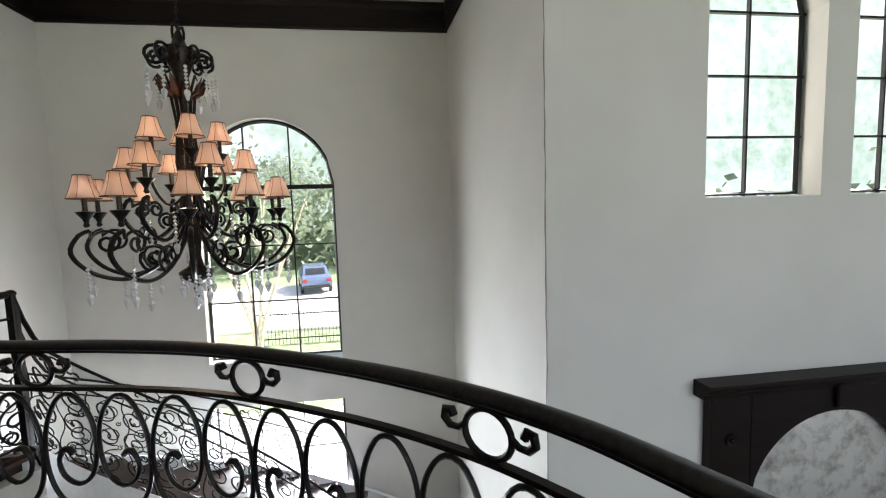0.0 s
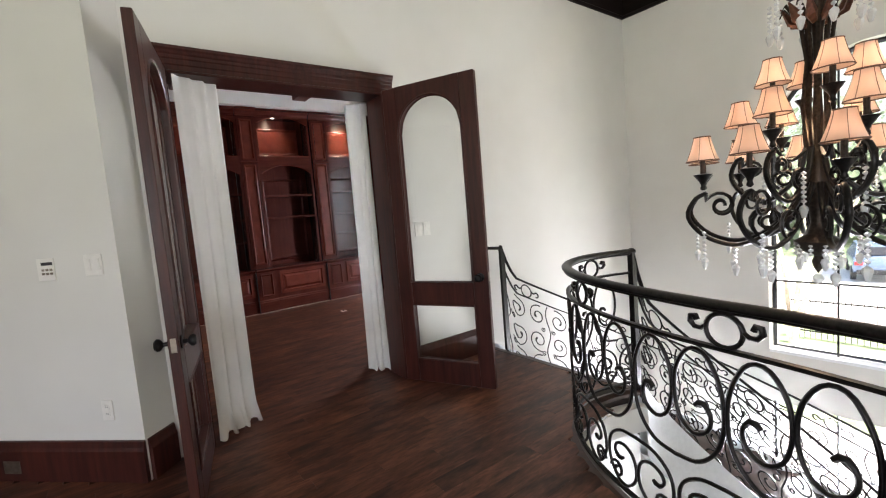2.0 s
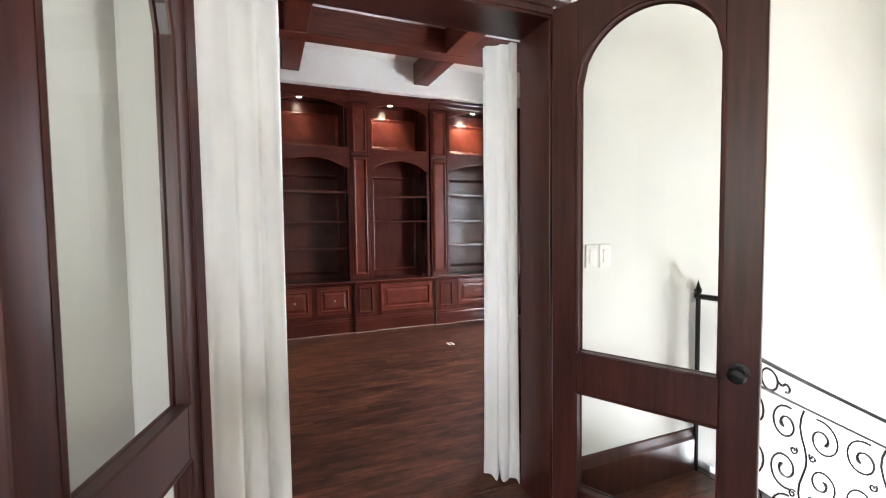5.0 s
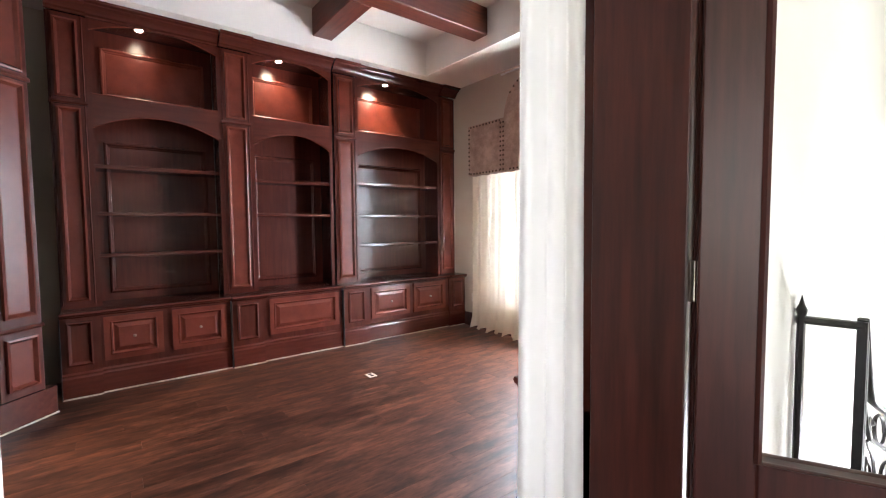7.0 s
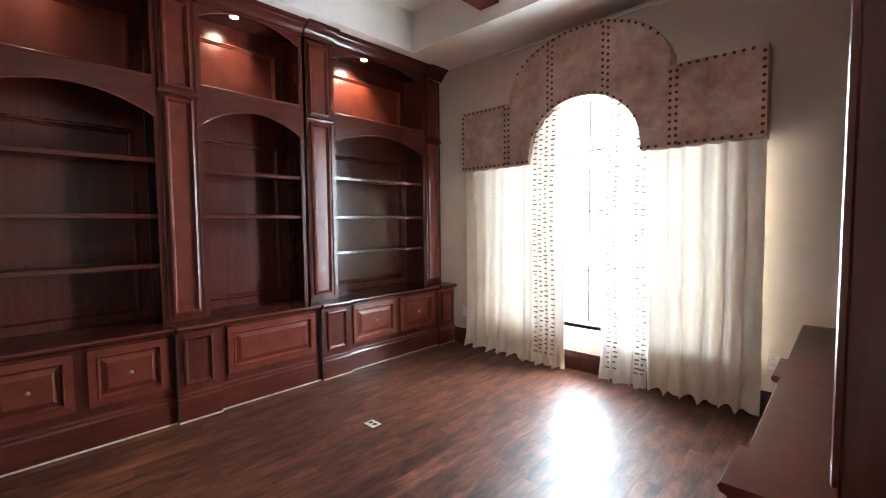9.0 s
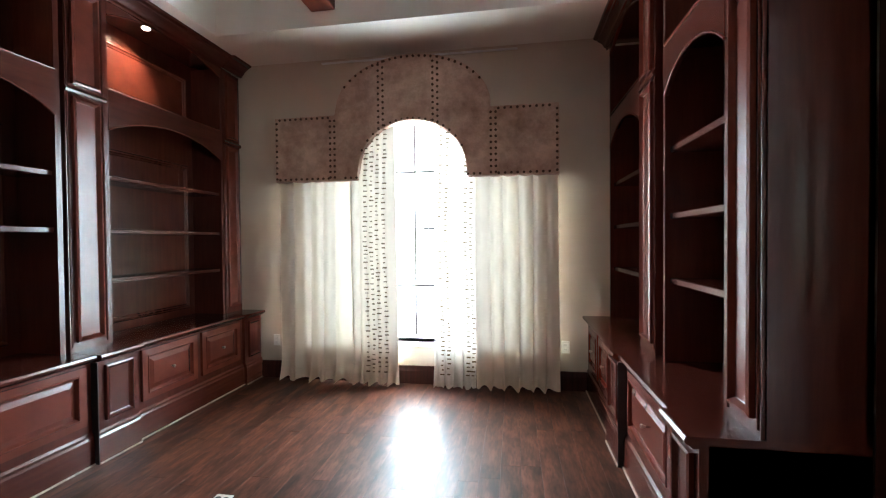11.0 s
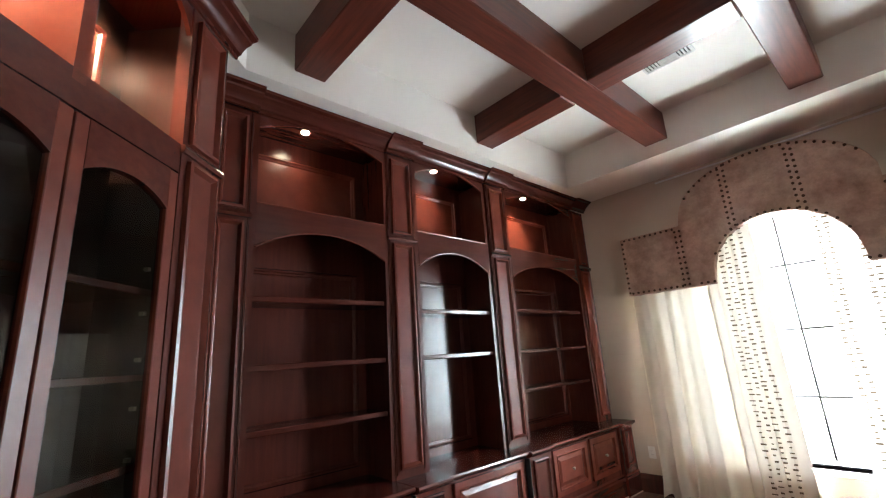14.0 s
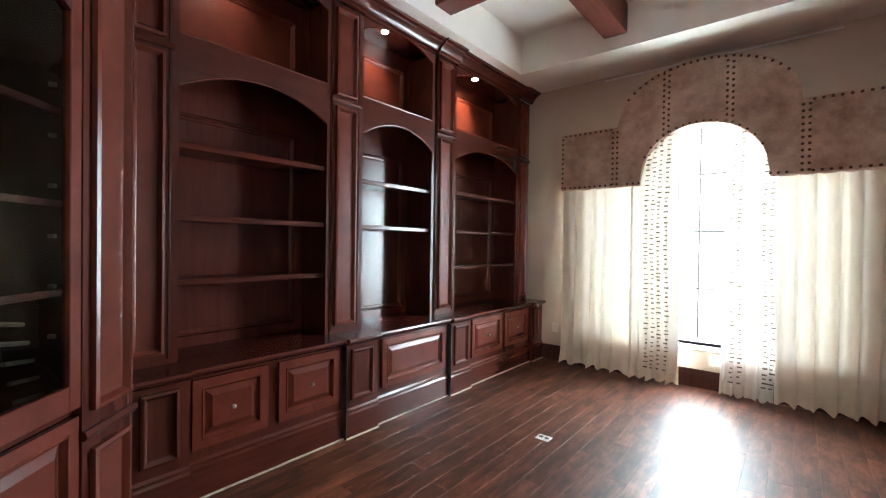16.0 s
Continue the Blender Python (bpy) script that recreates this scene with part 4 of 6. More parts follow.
def railing(name, path, drop, height, pitch, label, sides=5, bar=0.0075, rail_r=0.028, posts=(), skip=0.0, big=True):
    """A scrolled railing along a level path; drop(s) lowers it where stairs go down."""
    acc = [0.0]
    for a, b in zip(path, path[1:]):
        acc.append(acc[-1] + (b - a).length)
    total = acc[-1]

    def at(s, z):
        s = min(max(s, 0.0), total)
        j = 0
        lo, hi = 0, len(acc) - 1
        while hi - lo > 1:
            mid = (lo + hi) // 2
            if acc[mid] <= s:
                lo = mid
            else:
                hi = mid
        p = path[lo].lerp(path[lo + 1], (s - acc[lo]) / max(acc[lo + 1] - acc[lo], 1e-9))
        return Vector((p.x, p.y, z - drop(s)))

    t = thing(name, at(0, 0), label, "railing")
    up = Vector((0, 0, 1))
    N = int(total / 0.06)
    line = lambda z: [at(total * k / N, z) for k in range(N + 1)]
    part("top_rail", tube(bmesh.new(), line(height), rail_r, 10, flat=0.62, up=up), M_IRON, t, smooth=50)
    part("upper_bar", tube(bmesh.new(), line(height - 0.155), bar * 1.5, 4, up=up), M_IRON, t)
    part("lower_bar", tube(bmesh.new(), line(0.06), bar * 1.5, 4, up=up), M_IRON, t)
    for s in posts:
        part("post", tube(bmesh.new(), [at(s, 0.0), at(s, height - 0.01)], 0.021, 4, up=Vector((1, 0, 0))), M_IRON, t)
    put = lambda pts, r=bar, nm="scroll": part(nm, tube(bmesh.new(), [at(s, z) for s, z in pts], r, sides), M_IRON, t, smooth=60)
    n = max(1, int(round((total - skip) / pitch)))
    w = (total - skip) / n
    H0, H1 = 0.075, height - 0.17
    mid = (H0 + H1) / 2
    for k in range(n):
        s0 = skip + k * w
        c = s0 + w / 2
        # ring with two little volutes between the two top bars
        if k % 2 == 0:
            zc = height - 0.09
            put([(c + 0.062 * math.cos(a), zc + 0.060 * math.sin(a)) for a in [2 * math.pi * j / 20 for j in range(21)]], bar * 1.1, "ring")
            for sg in (-1, 1):
                put([(c + sg * 0.060, zc + 0.015), (c + sg * 0.085, zc + 0.0)] + [(c + sg * (0.125 - 0.024 * math.cos(a)) , zc - 0.004 + 0.024 * math.sin(a)) for a in [0.4 + 0.75 * j for j in range(7)]], bar * 1.3, "volute")
        # stems between mirrored stacks of C scrolls with knobbed ends
        put([(s0, H0)] + [(s0 + w * 0.05 * math.sin(4 * math.pi * q), H0 + (H1 - H0) * q) for q in [j / 14 for j in range(1, 14)]] + [(s0, H1)], bar * 1.05, "stem")
        rows_n = max(3, int(round((H1 - H0) / (w * 0.5))))
        rh = (H1 - H0) / rows_n
        for j in range(rows_n):
            zc, turn = H0 + rh * (j + 0.5), 1 if j % 2 else -1
            for sg in (-1, 1):
                cx = c + sg * w * 0.25
                R = w * 0.245 if (j + k) % 2 else w * 0.225
                pts = [(cx - sg * x, z) for x, z in spiral(0, zc, R, R * 0.22, turn * -1.9, turn * 1.45, 26)]
                put(pts, [bar] * 23 + [bar * 1.3, bar * 1.6, bar * 1.7, bar * 1.2], "scroll")
                if big and j:
                    put([(cx + sg * (w * 0.12 + x), z) for x, z in spiral(0, zc - rh * 0.5, 0.028, 0.008, 0.8, 1.2 * turn, 12)], bar * 0.9, "curl")
    return t, at


NEAR = [p for p in RAILP if p.y > -2.6]


def heart_railing(name, path, height, label):
    """The balcony's railing: heart scrolls above, smaller ones upside down below, rings under the handrail."""
    acc = [0.0]
    for a, b in zip(path, path[1:]):
        acc.append(acc[-1] + (b - a).length)
    total = acc[-1]

    def at(s, z):
        s = min(max(s, 0.0), total)
        k = max(j for j in range(len(acc) - 1) if acc[j] <= s)
        p = path[k].lerp(path[k + 1], (s - acc[k]) / max(acc[k + 1] - acc[k], 1e-9))
        return Vector((p.x, p.y, z))

    t = thing(name, at(0, 0), label, "railing")
    up = Vector((0, 0, 1))
    N = int(total / 0.05)
    line = lambda z: [at(total * k / N, z) for k in range(N + 1)]
    hand = tube(bmesh.new(), line(height), 0.031, 12, flat=0.6, up=up)
    part("top_rail", hand, M_IRON, t, "moulded black handrail", 50)
    part("rail_bead", tube(bmesh.new(), line(height - 0.017), 0.022, 6, flat=0.5, up=up), M_IRON, t)
    part("upper_bar", tube(bmesh.new(), line(height - 0.155), 0.017, 4, flat=0.6, up=up), M_IRON, t)
    part("lower_bar", tube(bmesh.new(), line(0.06), 0.014, 4, flat=0.7, up=up), M_IRON, t)
    for s in (0.02, total - 0.02):
        part("post", tube(bmesh.new(), [at(s, 0.0), at(s, height - 0.01)], 0.025, 4, up=Vector((1, 0, 0))), M_IRON, t)
    put = lambda pts, r, nm: part(nm, tube(bmesh.new(), [at(s, z) for s, z in pts], r, 6), M_IRON, t, smooth=60)
    ring = min(range(len(path)), key=lambda k: (path[k] - Vector((-0.49, 1.63, 0))).length)
    P = 0.418
    start = acc[ring] - P * int(acc[ring] / P)
    half = [(0.0, 0.395), (0.10, 0.412), (0.175, 0.49), (0.203, 0.6), (0.193, 0.73), (0.14, 0.84), (0.075, 0.85), (0.02, 0.77), (0.006, 0.66), (0.03, 0.56), (0.085, 0.52), (0.14, 0.55), (0.155, 0.61), (0.125, 0.655), (0.095, 0.635)]
    half = [(p.x, p.y) for p in smooth_path([(x, z, 0) for x, z in half], 0.022)]
    k = -1
    while start + k * P < total:
        c = start + (k + 0.5) * P
        for sg in (-1, 1):
            if 0.03 < c + sg * 0.2 < total - 0.03:
                put([(c + sg * x, z) for x, z in half], [0.0085] * (len(half) - 4) + [0.010, 0.012, 0.013, 0.010], "scroll")
            d = start + k * P
            if 0.03 < d + sg * 0.2 < total - 0.03:
                put([(d + sg * x * 0.96, 0.075 + (0.865 - z) * 0.60) for x, z in half], [0.008] * (len(half) - 4) + [0.009, 0.011, 0.011, 0.008], "scroll")
            if 0.05 < c + sg * 0.1 < total - 0.05:
                put([(c + sg * (0.02 + x), z) for x, z in spiral(0.05, 0.13, 0.05, 0.012, math.pi, -1.3, 14)], 0.008, "curl")
        k += 1
    k = -4
    while acc[ring] + k * 2 * P < total - 0.1:
        c, zc = acc[ring] + k * 2 * P, height - 0.088
        k += 1
        if c < 0.1:
            continue
        put([(c + 0.064 * math.cos(a), zc + 0.060 * math.sin(a)) for a in [2 * math.pi * j / 22 for j in range(23)]], 0.009, "ring")
        for sg in (-1, 1):
            put([(c + sg * (0.062 + x), z) for x, z in ((0.0, zc + 0.01), (0.02, zc - 0.006), (0.045, zc - 0.006), (0.062, zc + 0.012), (0.058, zc + 0.032), (0.04, zc + 0.034), (0.034, zc + 0.02))], [0.008, 0.009, 0.010, 0.011, 0.012, 0.013, 0.012], "volute")
    return t


heart_railing("balcony_railing", NEAR, 1.035, "black wrought-iron balcony railing with heart scrolls and rings")

# ---- curved staircase ----
CX0, CY0 = -0.62, 3.14
STEPS = 19
RISE = -LOW / STEPS


def stair_at(q, rx, ry, z):
    """A place on the stair's curve: q runs from 0 at the top to 1 at the foot."""
    a = math.pi - q * radians(128)
    return Vector((CX0 + rx * math.cos(a), CY0 + ry * math.sin(a), z))


st = tagged(thing("staircase", (-3.1, 3.14, LOW), "curved staircase with dark walnut treads and white risers", "staircase"), kind="structure")
for k in range(STEPS - 1):
    q0, q1 = k / (STEPS - 1), (k + 1) / (STEPS - 1)
    z = -(k + 1) * RISE
    bm = bmesh.new()
    lo, hi = [], []
    for zz, lst in ((z - 0.04, lo), (z, hi)):
        for q, inner in ((q0 - 0.002, 1), (q1 + 0.012, 1), (q1 + 0.012, 0), (q0 - 0.002, 0)):
            lst.append(bm.verts.new(stair_at(q, 1.70 if inner else 3.22, 1.22 if inner else 2.66, zz)))
    bm.faces.new(lo[::-1])
    bm.faces.new(hi)
    for i in range(4):
        j = (i + 1) % 4
        bm.faces.new((lo[i], lo[j], hi[j], hi[i]))
    part("tread", bm, M_TREAD, st)
    bm = bmesh.new()
    a, b = stair_at(q0, 1.72, 1.24, 0), stair_at(q0, 3.22, 2.66, 0)
    d = (b - a).normalized().cross(Vector((0, 0, 1))) * 0.01
    vs = [bm.verts.new(Vector((p.x, p.y, zz)) + dd) for dd in (-d, d) for p, zz in ((a, z), (b, z), (b, z + RISE - 0.04), (a, z + RISE - 0.04))]
    for idx in ((0, 1, 2, 3), (7, 6, 5, 4), (0, 4, 5, 1), (1, 5, 6, 2), (2, 6, 7, 3), (3, 7, 4, 0)):
        bm.faces.new([vs[i] for i in idx])
    part("riser", bm, M_SILL, st, "white painted riser")
for nm, rx, ry in (("inner_stringer", 1.70, 1.22), ("outer_stringer", 3.21, 2.65)):
    bm = bmesh.new()
    rows = []
    for k in range(49):
        q = k / 48
        zc = -RISE - q * (STEPS - 1) * RISE
        rows.append([bm.verts.new(stair_at(q, rx + o, ry + o, zc + h)) for o, h in ((-0.03, -0.32), (0.03, -0.32), (0.03, 0.22), (-0.03, 0.22))])
    for A, B in zip(rows, rows[1:]):
        for i in range(4):
            bm.faces.new((A[i], A[(i + 1) % 4], B[(i + 1) % 4], B[i]))
    part(nm, bm, M_SILL, st, "white painted stringer")
structure("stair_nosing", boxed(WX, -2.35, 3.10, 3.16, -0.04, 0.002, 0.005), M_TREAD, "dark walnut nosing at the head of the stairs", "nosing")
structure("stair_head_riser", boxed(WX, -2.35, 3.11, 3.14, -0.33, -0.04), M_SILL, "white riser under the head of the stairs", "riser")

for nm, rx, ry, x0, lab, pit in (("stair_railing", 1.735, 1.25, -2.355, "black wrought-iron stair railing curving down the inner side", 0.40), ("stair_railing", 3.07, 2.55, -3.69, "black wrought-iron stair railing along the outer wall", 0.50)):
    pth = smooth_path([stair_at(q / 20, rx, ry, 0) for q in range(15 if rx < 2 else 14)], 0.05)
    tot = sum((b - a).length for a, b in zip(pth, pth[1:]))
    full = (13 if rx > 2 else 14) / 20 * (STEPS - 1) * RISE

    def fall(s, tot=tot, full=full):
        # a short gooseneck at the newel, then the slope of the stairs
        q = s / tot
        return full * q + 0.26 * min(1.0, s / 0.16) ** 0.7 - 0.02
    railing(nm, pth, fall, 1.035, pit, lab, 4, 0.0062, 0.018, (0.0, 0.02), 0.05)
# the level bracket that ties the outer newel to the wall
t = thing("railing_bracket", (-3.8, 3.13, 0), "black wrought-iron bracket between the newel and the wall", "railing")
part("bar", tube(bmesh.new(), [(WX + 0.002, 3.10, 1.03), (-3.69, 3.135, 1.03)], 0.016, 6), M_IRON, t)
part("post", tube(bmesh.new(), [(WX + 0.02, 3.10, -0.0), (WX + 0.02, 3.10, 1.06)], 0.014, 6), M_IRON, t)
part("finial", lathe(bmesh.new(), (WX + 0.02, 3.10, 1.05), [(0.016, 0), (0.02, 0.02), (0.01, 0.04), (0.0, 0.08)], 10), M_IRON, t)

# ---- windows of the stairwell and the living room ----


def arched_window(name, x0, x1, y, z0, zs, rise, cols, rows, label, bar_z=None):
    t = tagged(thing(name, ((x0 + x1) / 2, y, z0), label, "window"), kind="structure")
    top = [(u, arch_z(u, x0, x1, zs, zs + rise)) for u in [x0 + (x1 - x0) * k / 26 for k in range(27)]] if rise else [(x0, zs), (x1, zs)]
    pts = [(x0, z0)] + ([(x0, zs)] if rise else []) + top + ([(x1, zs)] if rise else []) + [(x1, z0)]
    inner = [Vector((x0 + 0.022 + (x1 - x0 - 0.044) * (x - x0) / (x1 - x0), y, z0 + 0.022 + (z - z0) * (1 - 0.044 / (zs + rise - z0)))) for x, z in pts]
    part("window_frame", tube(bmesh.new(), inner, 0.024, 4, closed=True), M_FRAME, t)
    for k in range(1, cols):
        u = x0 + (x1 - x0) * k / cols
        ze = arch_z(u, x0, x1, zs, zs + rise) if rise else zs
        part("muntin", boxed(u - 0.008, u + 0.008, y - 0.015, y + 0.015, z0, ze - 0.02), M_FRAME, t)
    for z in rows:
        part("muntin", boxed(x0, x1, y - 0.015, y + 0.015, z - 0.008, z + 0.008), M_FRAME, t)
    if bar_z:
        part("transom_bar", boxed(x0, x1, y - 0.03, y + 0.02, bar_z - 0.028, bar_z + 0.028), M_FRAME, t)
    bm = bmesh.new()
    bm.faces.new([bm.verts.new(p) for p in inner])
    g = part("pane", bm, M_GLASS, t)
    g.visible_shadow = False
    part("window_sill", boxed(x0 + 0.002, x1 - 0.002, y - 0.13, y + 0.1, z0 - 0.03, z0 - 0.001), M_SILL, t, "white painted sill")
    return t


arched_window("window_2", -2.31, -0.65, WY + 0.12, -0.39, 1.83, 0.85, 3, (0.365, 1.09), "tall arched window with black muntins over the drive", 1.83)
arched_window("window_3", -2.31, -0.65, WY + 0.12, -3.2, -0.98, 0, 3, (-1.65, -2.35), "lower window of the stairwell with black muntins")
arched_window("window_4", 2.25, 3.20, 3.17, 1.51, 2.88, 0.42, 2, (1.96, 2.41, 2.87), "tall arched living room window with black muntins")
arched_window("window_5", 3.46, 4.41, 3.17, 1.51, 2.88, 0.42, 2, (1.96, 2.41, 2.87), "second arched living room window with black muntins")

# ---- overmantel with arched antique mirror ----
t = thing("overmantel", (3.3, 2.96, LOW), "dark carved wooden overmantel with an arched antiqued mirror", "overmantel")
FM = on_y(2.983)
part("frame", arch_plate(bmesh.new(), FM, 2.60, 4.06, -0.80, -0.135, 0.07, 0.0, 0.09, 30), M_CORN, t)
part("side_panel", boxed(2.27, 2.60, 0, 0.09, LOW, 0.07, 0.006, f=FM), M_CORN, t)
part("side_panel", boxed(4.06, 4.40, 0, 0.09, LOW, 0.07, 0.006, f=FM), M_CORN, t)
part("cornice", profile_run(bmesh.new(), FM, 2.19, 4.48, [(0, 0.05), (0.10, 0.05), (0.11, 0.085), (0.15, 0.11), (0.17, 0.15), (0.17, 0.17), (0, 0.17)]), M_CORN, t)
part("keystone", boxed(3.29, 3.36, 0.09, 0.13, -0.10, 0.08, 0.01, f=FM), M_CORN, t)
part("rosette", lathe(bmesh.new(), FM(2.43, 0.09, -0.28), [(0.05, 0), (0.045, 0.015), (0.02, 0.01), (0.015, 0.025), (0, 0.03)], 14, Vector((0, -1, 0))), M_CORN, t)
bm = bmesh.new()
bm.faces.new([bm.verts.new(FM(u, 0.012, arch_z(u, 2.60, 4.06, -0.80, -0.135) if 2.6 <= u <= 4.06 else LOW)) for u in [2.60 + 1.46 * k / 24 for k in range(25)]] + [bm.verts.new(FM(4.06, 0.012, LOW)), bm.verts.new(FM(2.60, 0.012, LOW))])
part("mirror", bm, M_MIRROR, t, "mottled antique mirror glass")

# ---- chandelier ----
CC = Vector((-1.375, 3.42, 0))
ch = thing("chandelier", (CC.x, CC.y, CEIL), "aged bronze three-tier chandelier with peach silk shades and crystal drops", "chandelier")
P = lambda r, a, z: Vector((CC.x + r * math.cos(a), CC.y + r * math.sin(a), z))
part("ceiling_medallion", lathe(bmesh.new(), (CC.x, CC.y, CEIL - 0.05), [(0.0, 0), (0.2, 0.0), (0.26, 0.015), (0.40, 0.012), (0.46, 0.03), (0.5, 0.05)], 40), M_CEIL, ch, "white plaster ceiling medallion", 40)
part("canopy", lathe(bmesh.new(), (CC.x, CC.y, CEIL - 0.14), [(0.02, 0), (0.05, 0.03), (0.08, 0.07), (0.085, 0.09)], 20), M_BRONZE, ch, smooth=40)
z = CEIL - 0.14
k = 0
while z > 2.78:
    a = k * math.pi / 2
    pts = [Vector((CC.x + 0.013 * math.cos(q) * math.cos(a), CC.y + 0.013 * math.cos(q) * math.sin(a), z - 0.02 + 0.024 * math.sin(q))) for q in [2 * math.pi * j / 10 for j in range(10)]]
    part("chain_link", tube(bmesh.new(), pts, 0.004, 4, closed=True), M_IRON, ch)
    z -= 0.038
    k += 1
part("hook", tube(bmesh.new(), [P(0.035, 0.5 + q, 2.73 + 0.05 * math.sin(q * 2)) for q in [2 * math.pi * j / 12 for j in range(12)]], 0.009, 6, closed=True), M_IRON, ch)
part("column", lathe(bmesh.new(), (CC.x, CC.y, 0), [(0.0, 0.90), (0.02, 0.93), (0.03, 0.97), (0.02, 1.0), (0.10, 1.05), (0.115, 1.09), (0.05, 1.13), (0.035, 1.2), (0.045, 1.3), (0.055, 1.42), (0.035, 1.5), (0.022, 1.62), (0.026, 1.78), (0.020, 1.9), (0.018, 2.1), (0.025, 2.25), (0.04, 2.36), (0.04, 2.42), (0.07, 2.5), (0.11, 2.58), (0.10, 2.62), (0.05, 2.64), (0.03, 2.7), (0.012, 2.74)], 18), M_BRONZE, ch, "turned bronze column with leaf swags", 50)
for k in range(10):
    a = 2 * math.pi * k / 10
    part("leaf_stem", tube(bmesh.new(), [P(0.045, a, 1.62), P(0.07, a, 1.85), P(0.05, a, 2.1), P(0.075, a, 2.3), P(0.15, a, 2.42), P(0.17, a, 2.38)], [0.009, 0.010, 0.008, 0.009, 0.009, 0.004], 5), M_BRONZE, ch, smooth=60)
    part("top_scroll", tube(bmesh.new(), [P(0.06, a, 2.55)] + [P(0.15 + x, a, zz) for x, zz in spiral(0.0, 2.545, 0.075, 0.015, math.pi * 0.7, -1.6, 18)], 0.011, 5), M_IRON, ch, smooth=60)
    part("leaf", tube(bmesh.new(), [P(0.05, a + 0.3, 2.3), P(0.11, a + 0.3, 2.33), P(0.16, a + 0.3, 2.42)], [0.02, 0.034, 0.004], 5, flat=0.45), M_RUST, ch)


def shade_unit(r, a, z):
    """A cup, candle, shade and glow at the end of an arm; z is the cup's foot."""
    c = P(r, a, z)
    cup = part("cup", lathe(bmesh.new(), c, [(0.008, -0.03), (0.018, -0.02), (0.012, 0.0), (0.02, 0.02), (0.042, 0.05), (0.052, 0.065), (0.02, 0.07)], 12), M_IRON, ch, smooth=40)
    part("candle", lathe(bmesh.new(), c + Vector((0, 0, 0.066)), [(0.014, 0), (0.014, 0.10)], 10), M_BRONZE, cup)
    part("bulb", lathe(bmesh.new(), c + Vector((0, 0, 0.17)), [(0.008, 0), (0.017, 0.02), (0.016, 0.035), (0.004, 0.06)], 10), M_BULB, cup, "lit candle bulb", 60)
    bm = bmesh.new()
    rings = []
    for rr, h in ((0.086, 0.145), (0.074, 0.175), (0.060, 0.215), (0.048, 0.26), (0.043, 0.285)):
        rings.append([bm.verts.new(c + Vector((rr * math.cos(2 * math.pi * j / 20), rr * math.sin(2 * math.pi * j / 20), h))) for j in range(20)])
    for A, B in zip(rings, rings[1:]):
        for j in range(20):
            bm.faces.new((A[j], A[(j + 1) % 20], B[(j + 1) % 20], B[j]))
    sh = part("shade", bm, M_SHADE, ch, "peach silk bell shade", 60)
    for j in range(6):
        q = a + 2 * math.pi * j / 6
        part("trim", tube(bmesh.new(), [c + Vector((rr * math.cos(q), rr * math.sin(q), h)) for rr, h in ((0.0875, 0.145), (0.0755, 0.175), (0.0615, 0.215), (0.0495, 0.26), (0.0445, 0.285))], 0.0016, 3), M_TRIMB, sh)
    for rr, h in ((0.087, 0.145), (0.044, 0.285)):
        part("trim", tube(bmesh.new(), [c + Vector((rr * math.cos(2 * math.pi * j / 20), rr * math.sin(2 * math.pi * j / 20), h)) for j in range(20)], 0.004, 4, closed=True), M_TRIMB, sh)


def strand(c, n, drop=True):
    """Faceted beads on a wire with a pear-shaped pendant, turned as one string."""
    prof = []
    if drop:
        prof += [(0.0, -0.08), (0.010, -0.074), (0.022, -0.030), (0.018, -0.016), (0.003, -0.004)]
    for k in range(n):
        prof += [(0.003, k * 0.025 + 0.002), (0.0125, k * 0.025 + 0.010), (0.0125, k * 0.025 + 0.017), (0.003, k * 0.025 + 0.0245)]
    part("crystal_strand", lathe(bmesh.new(), c - Vector((0, 0, n * 0.025)), prof, 6), M_CRYSTAL, ch, "strand of clear cut crystals")


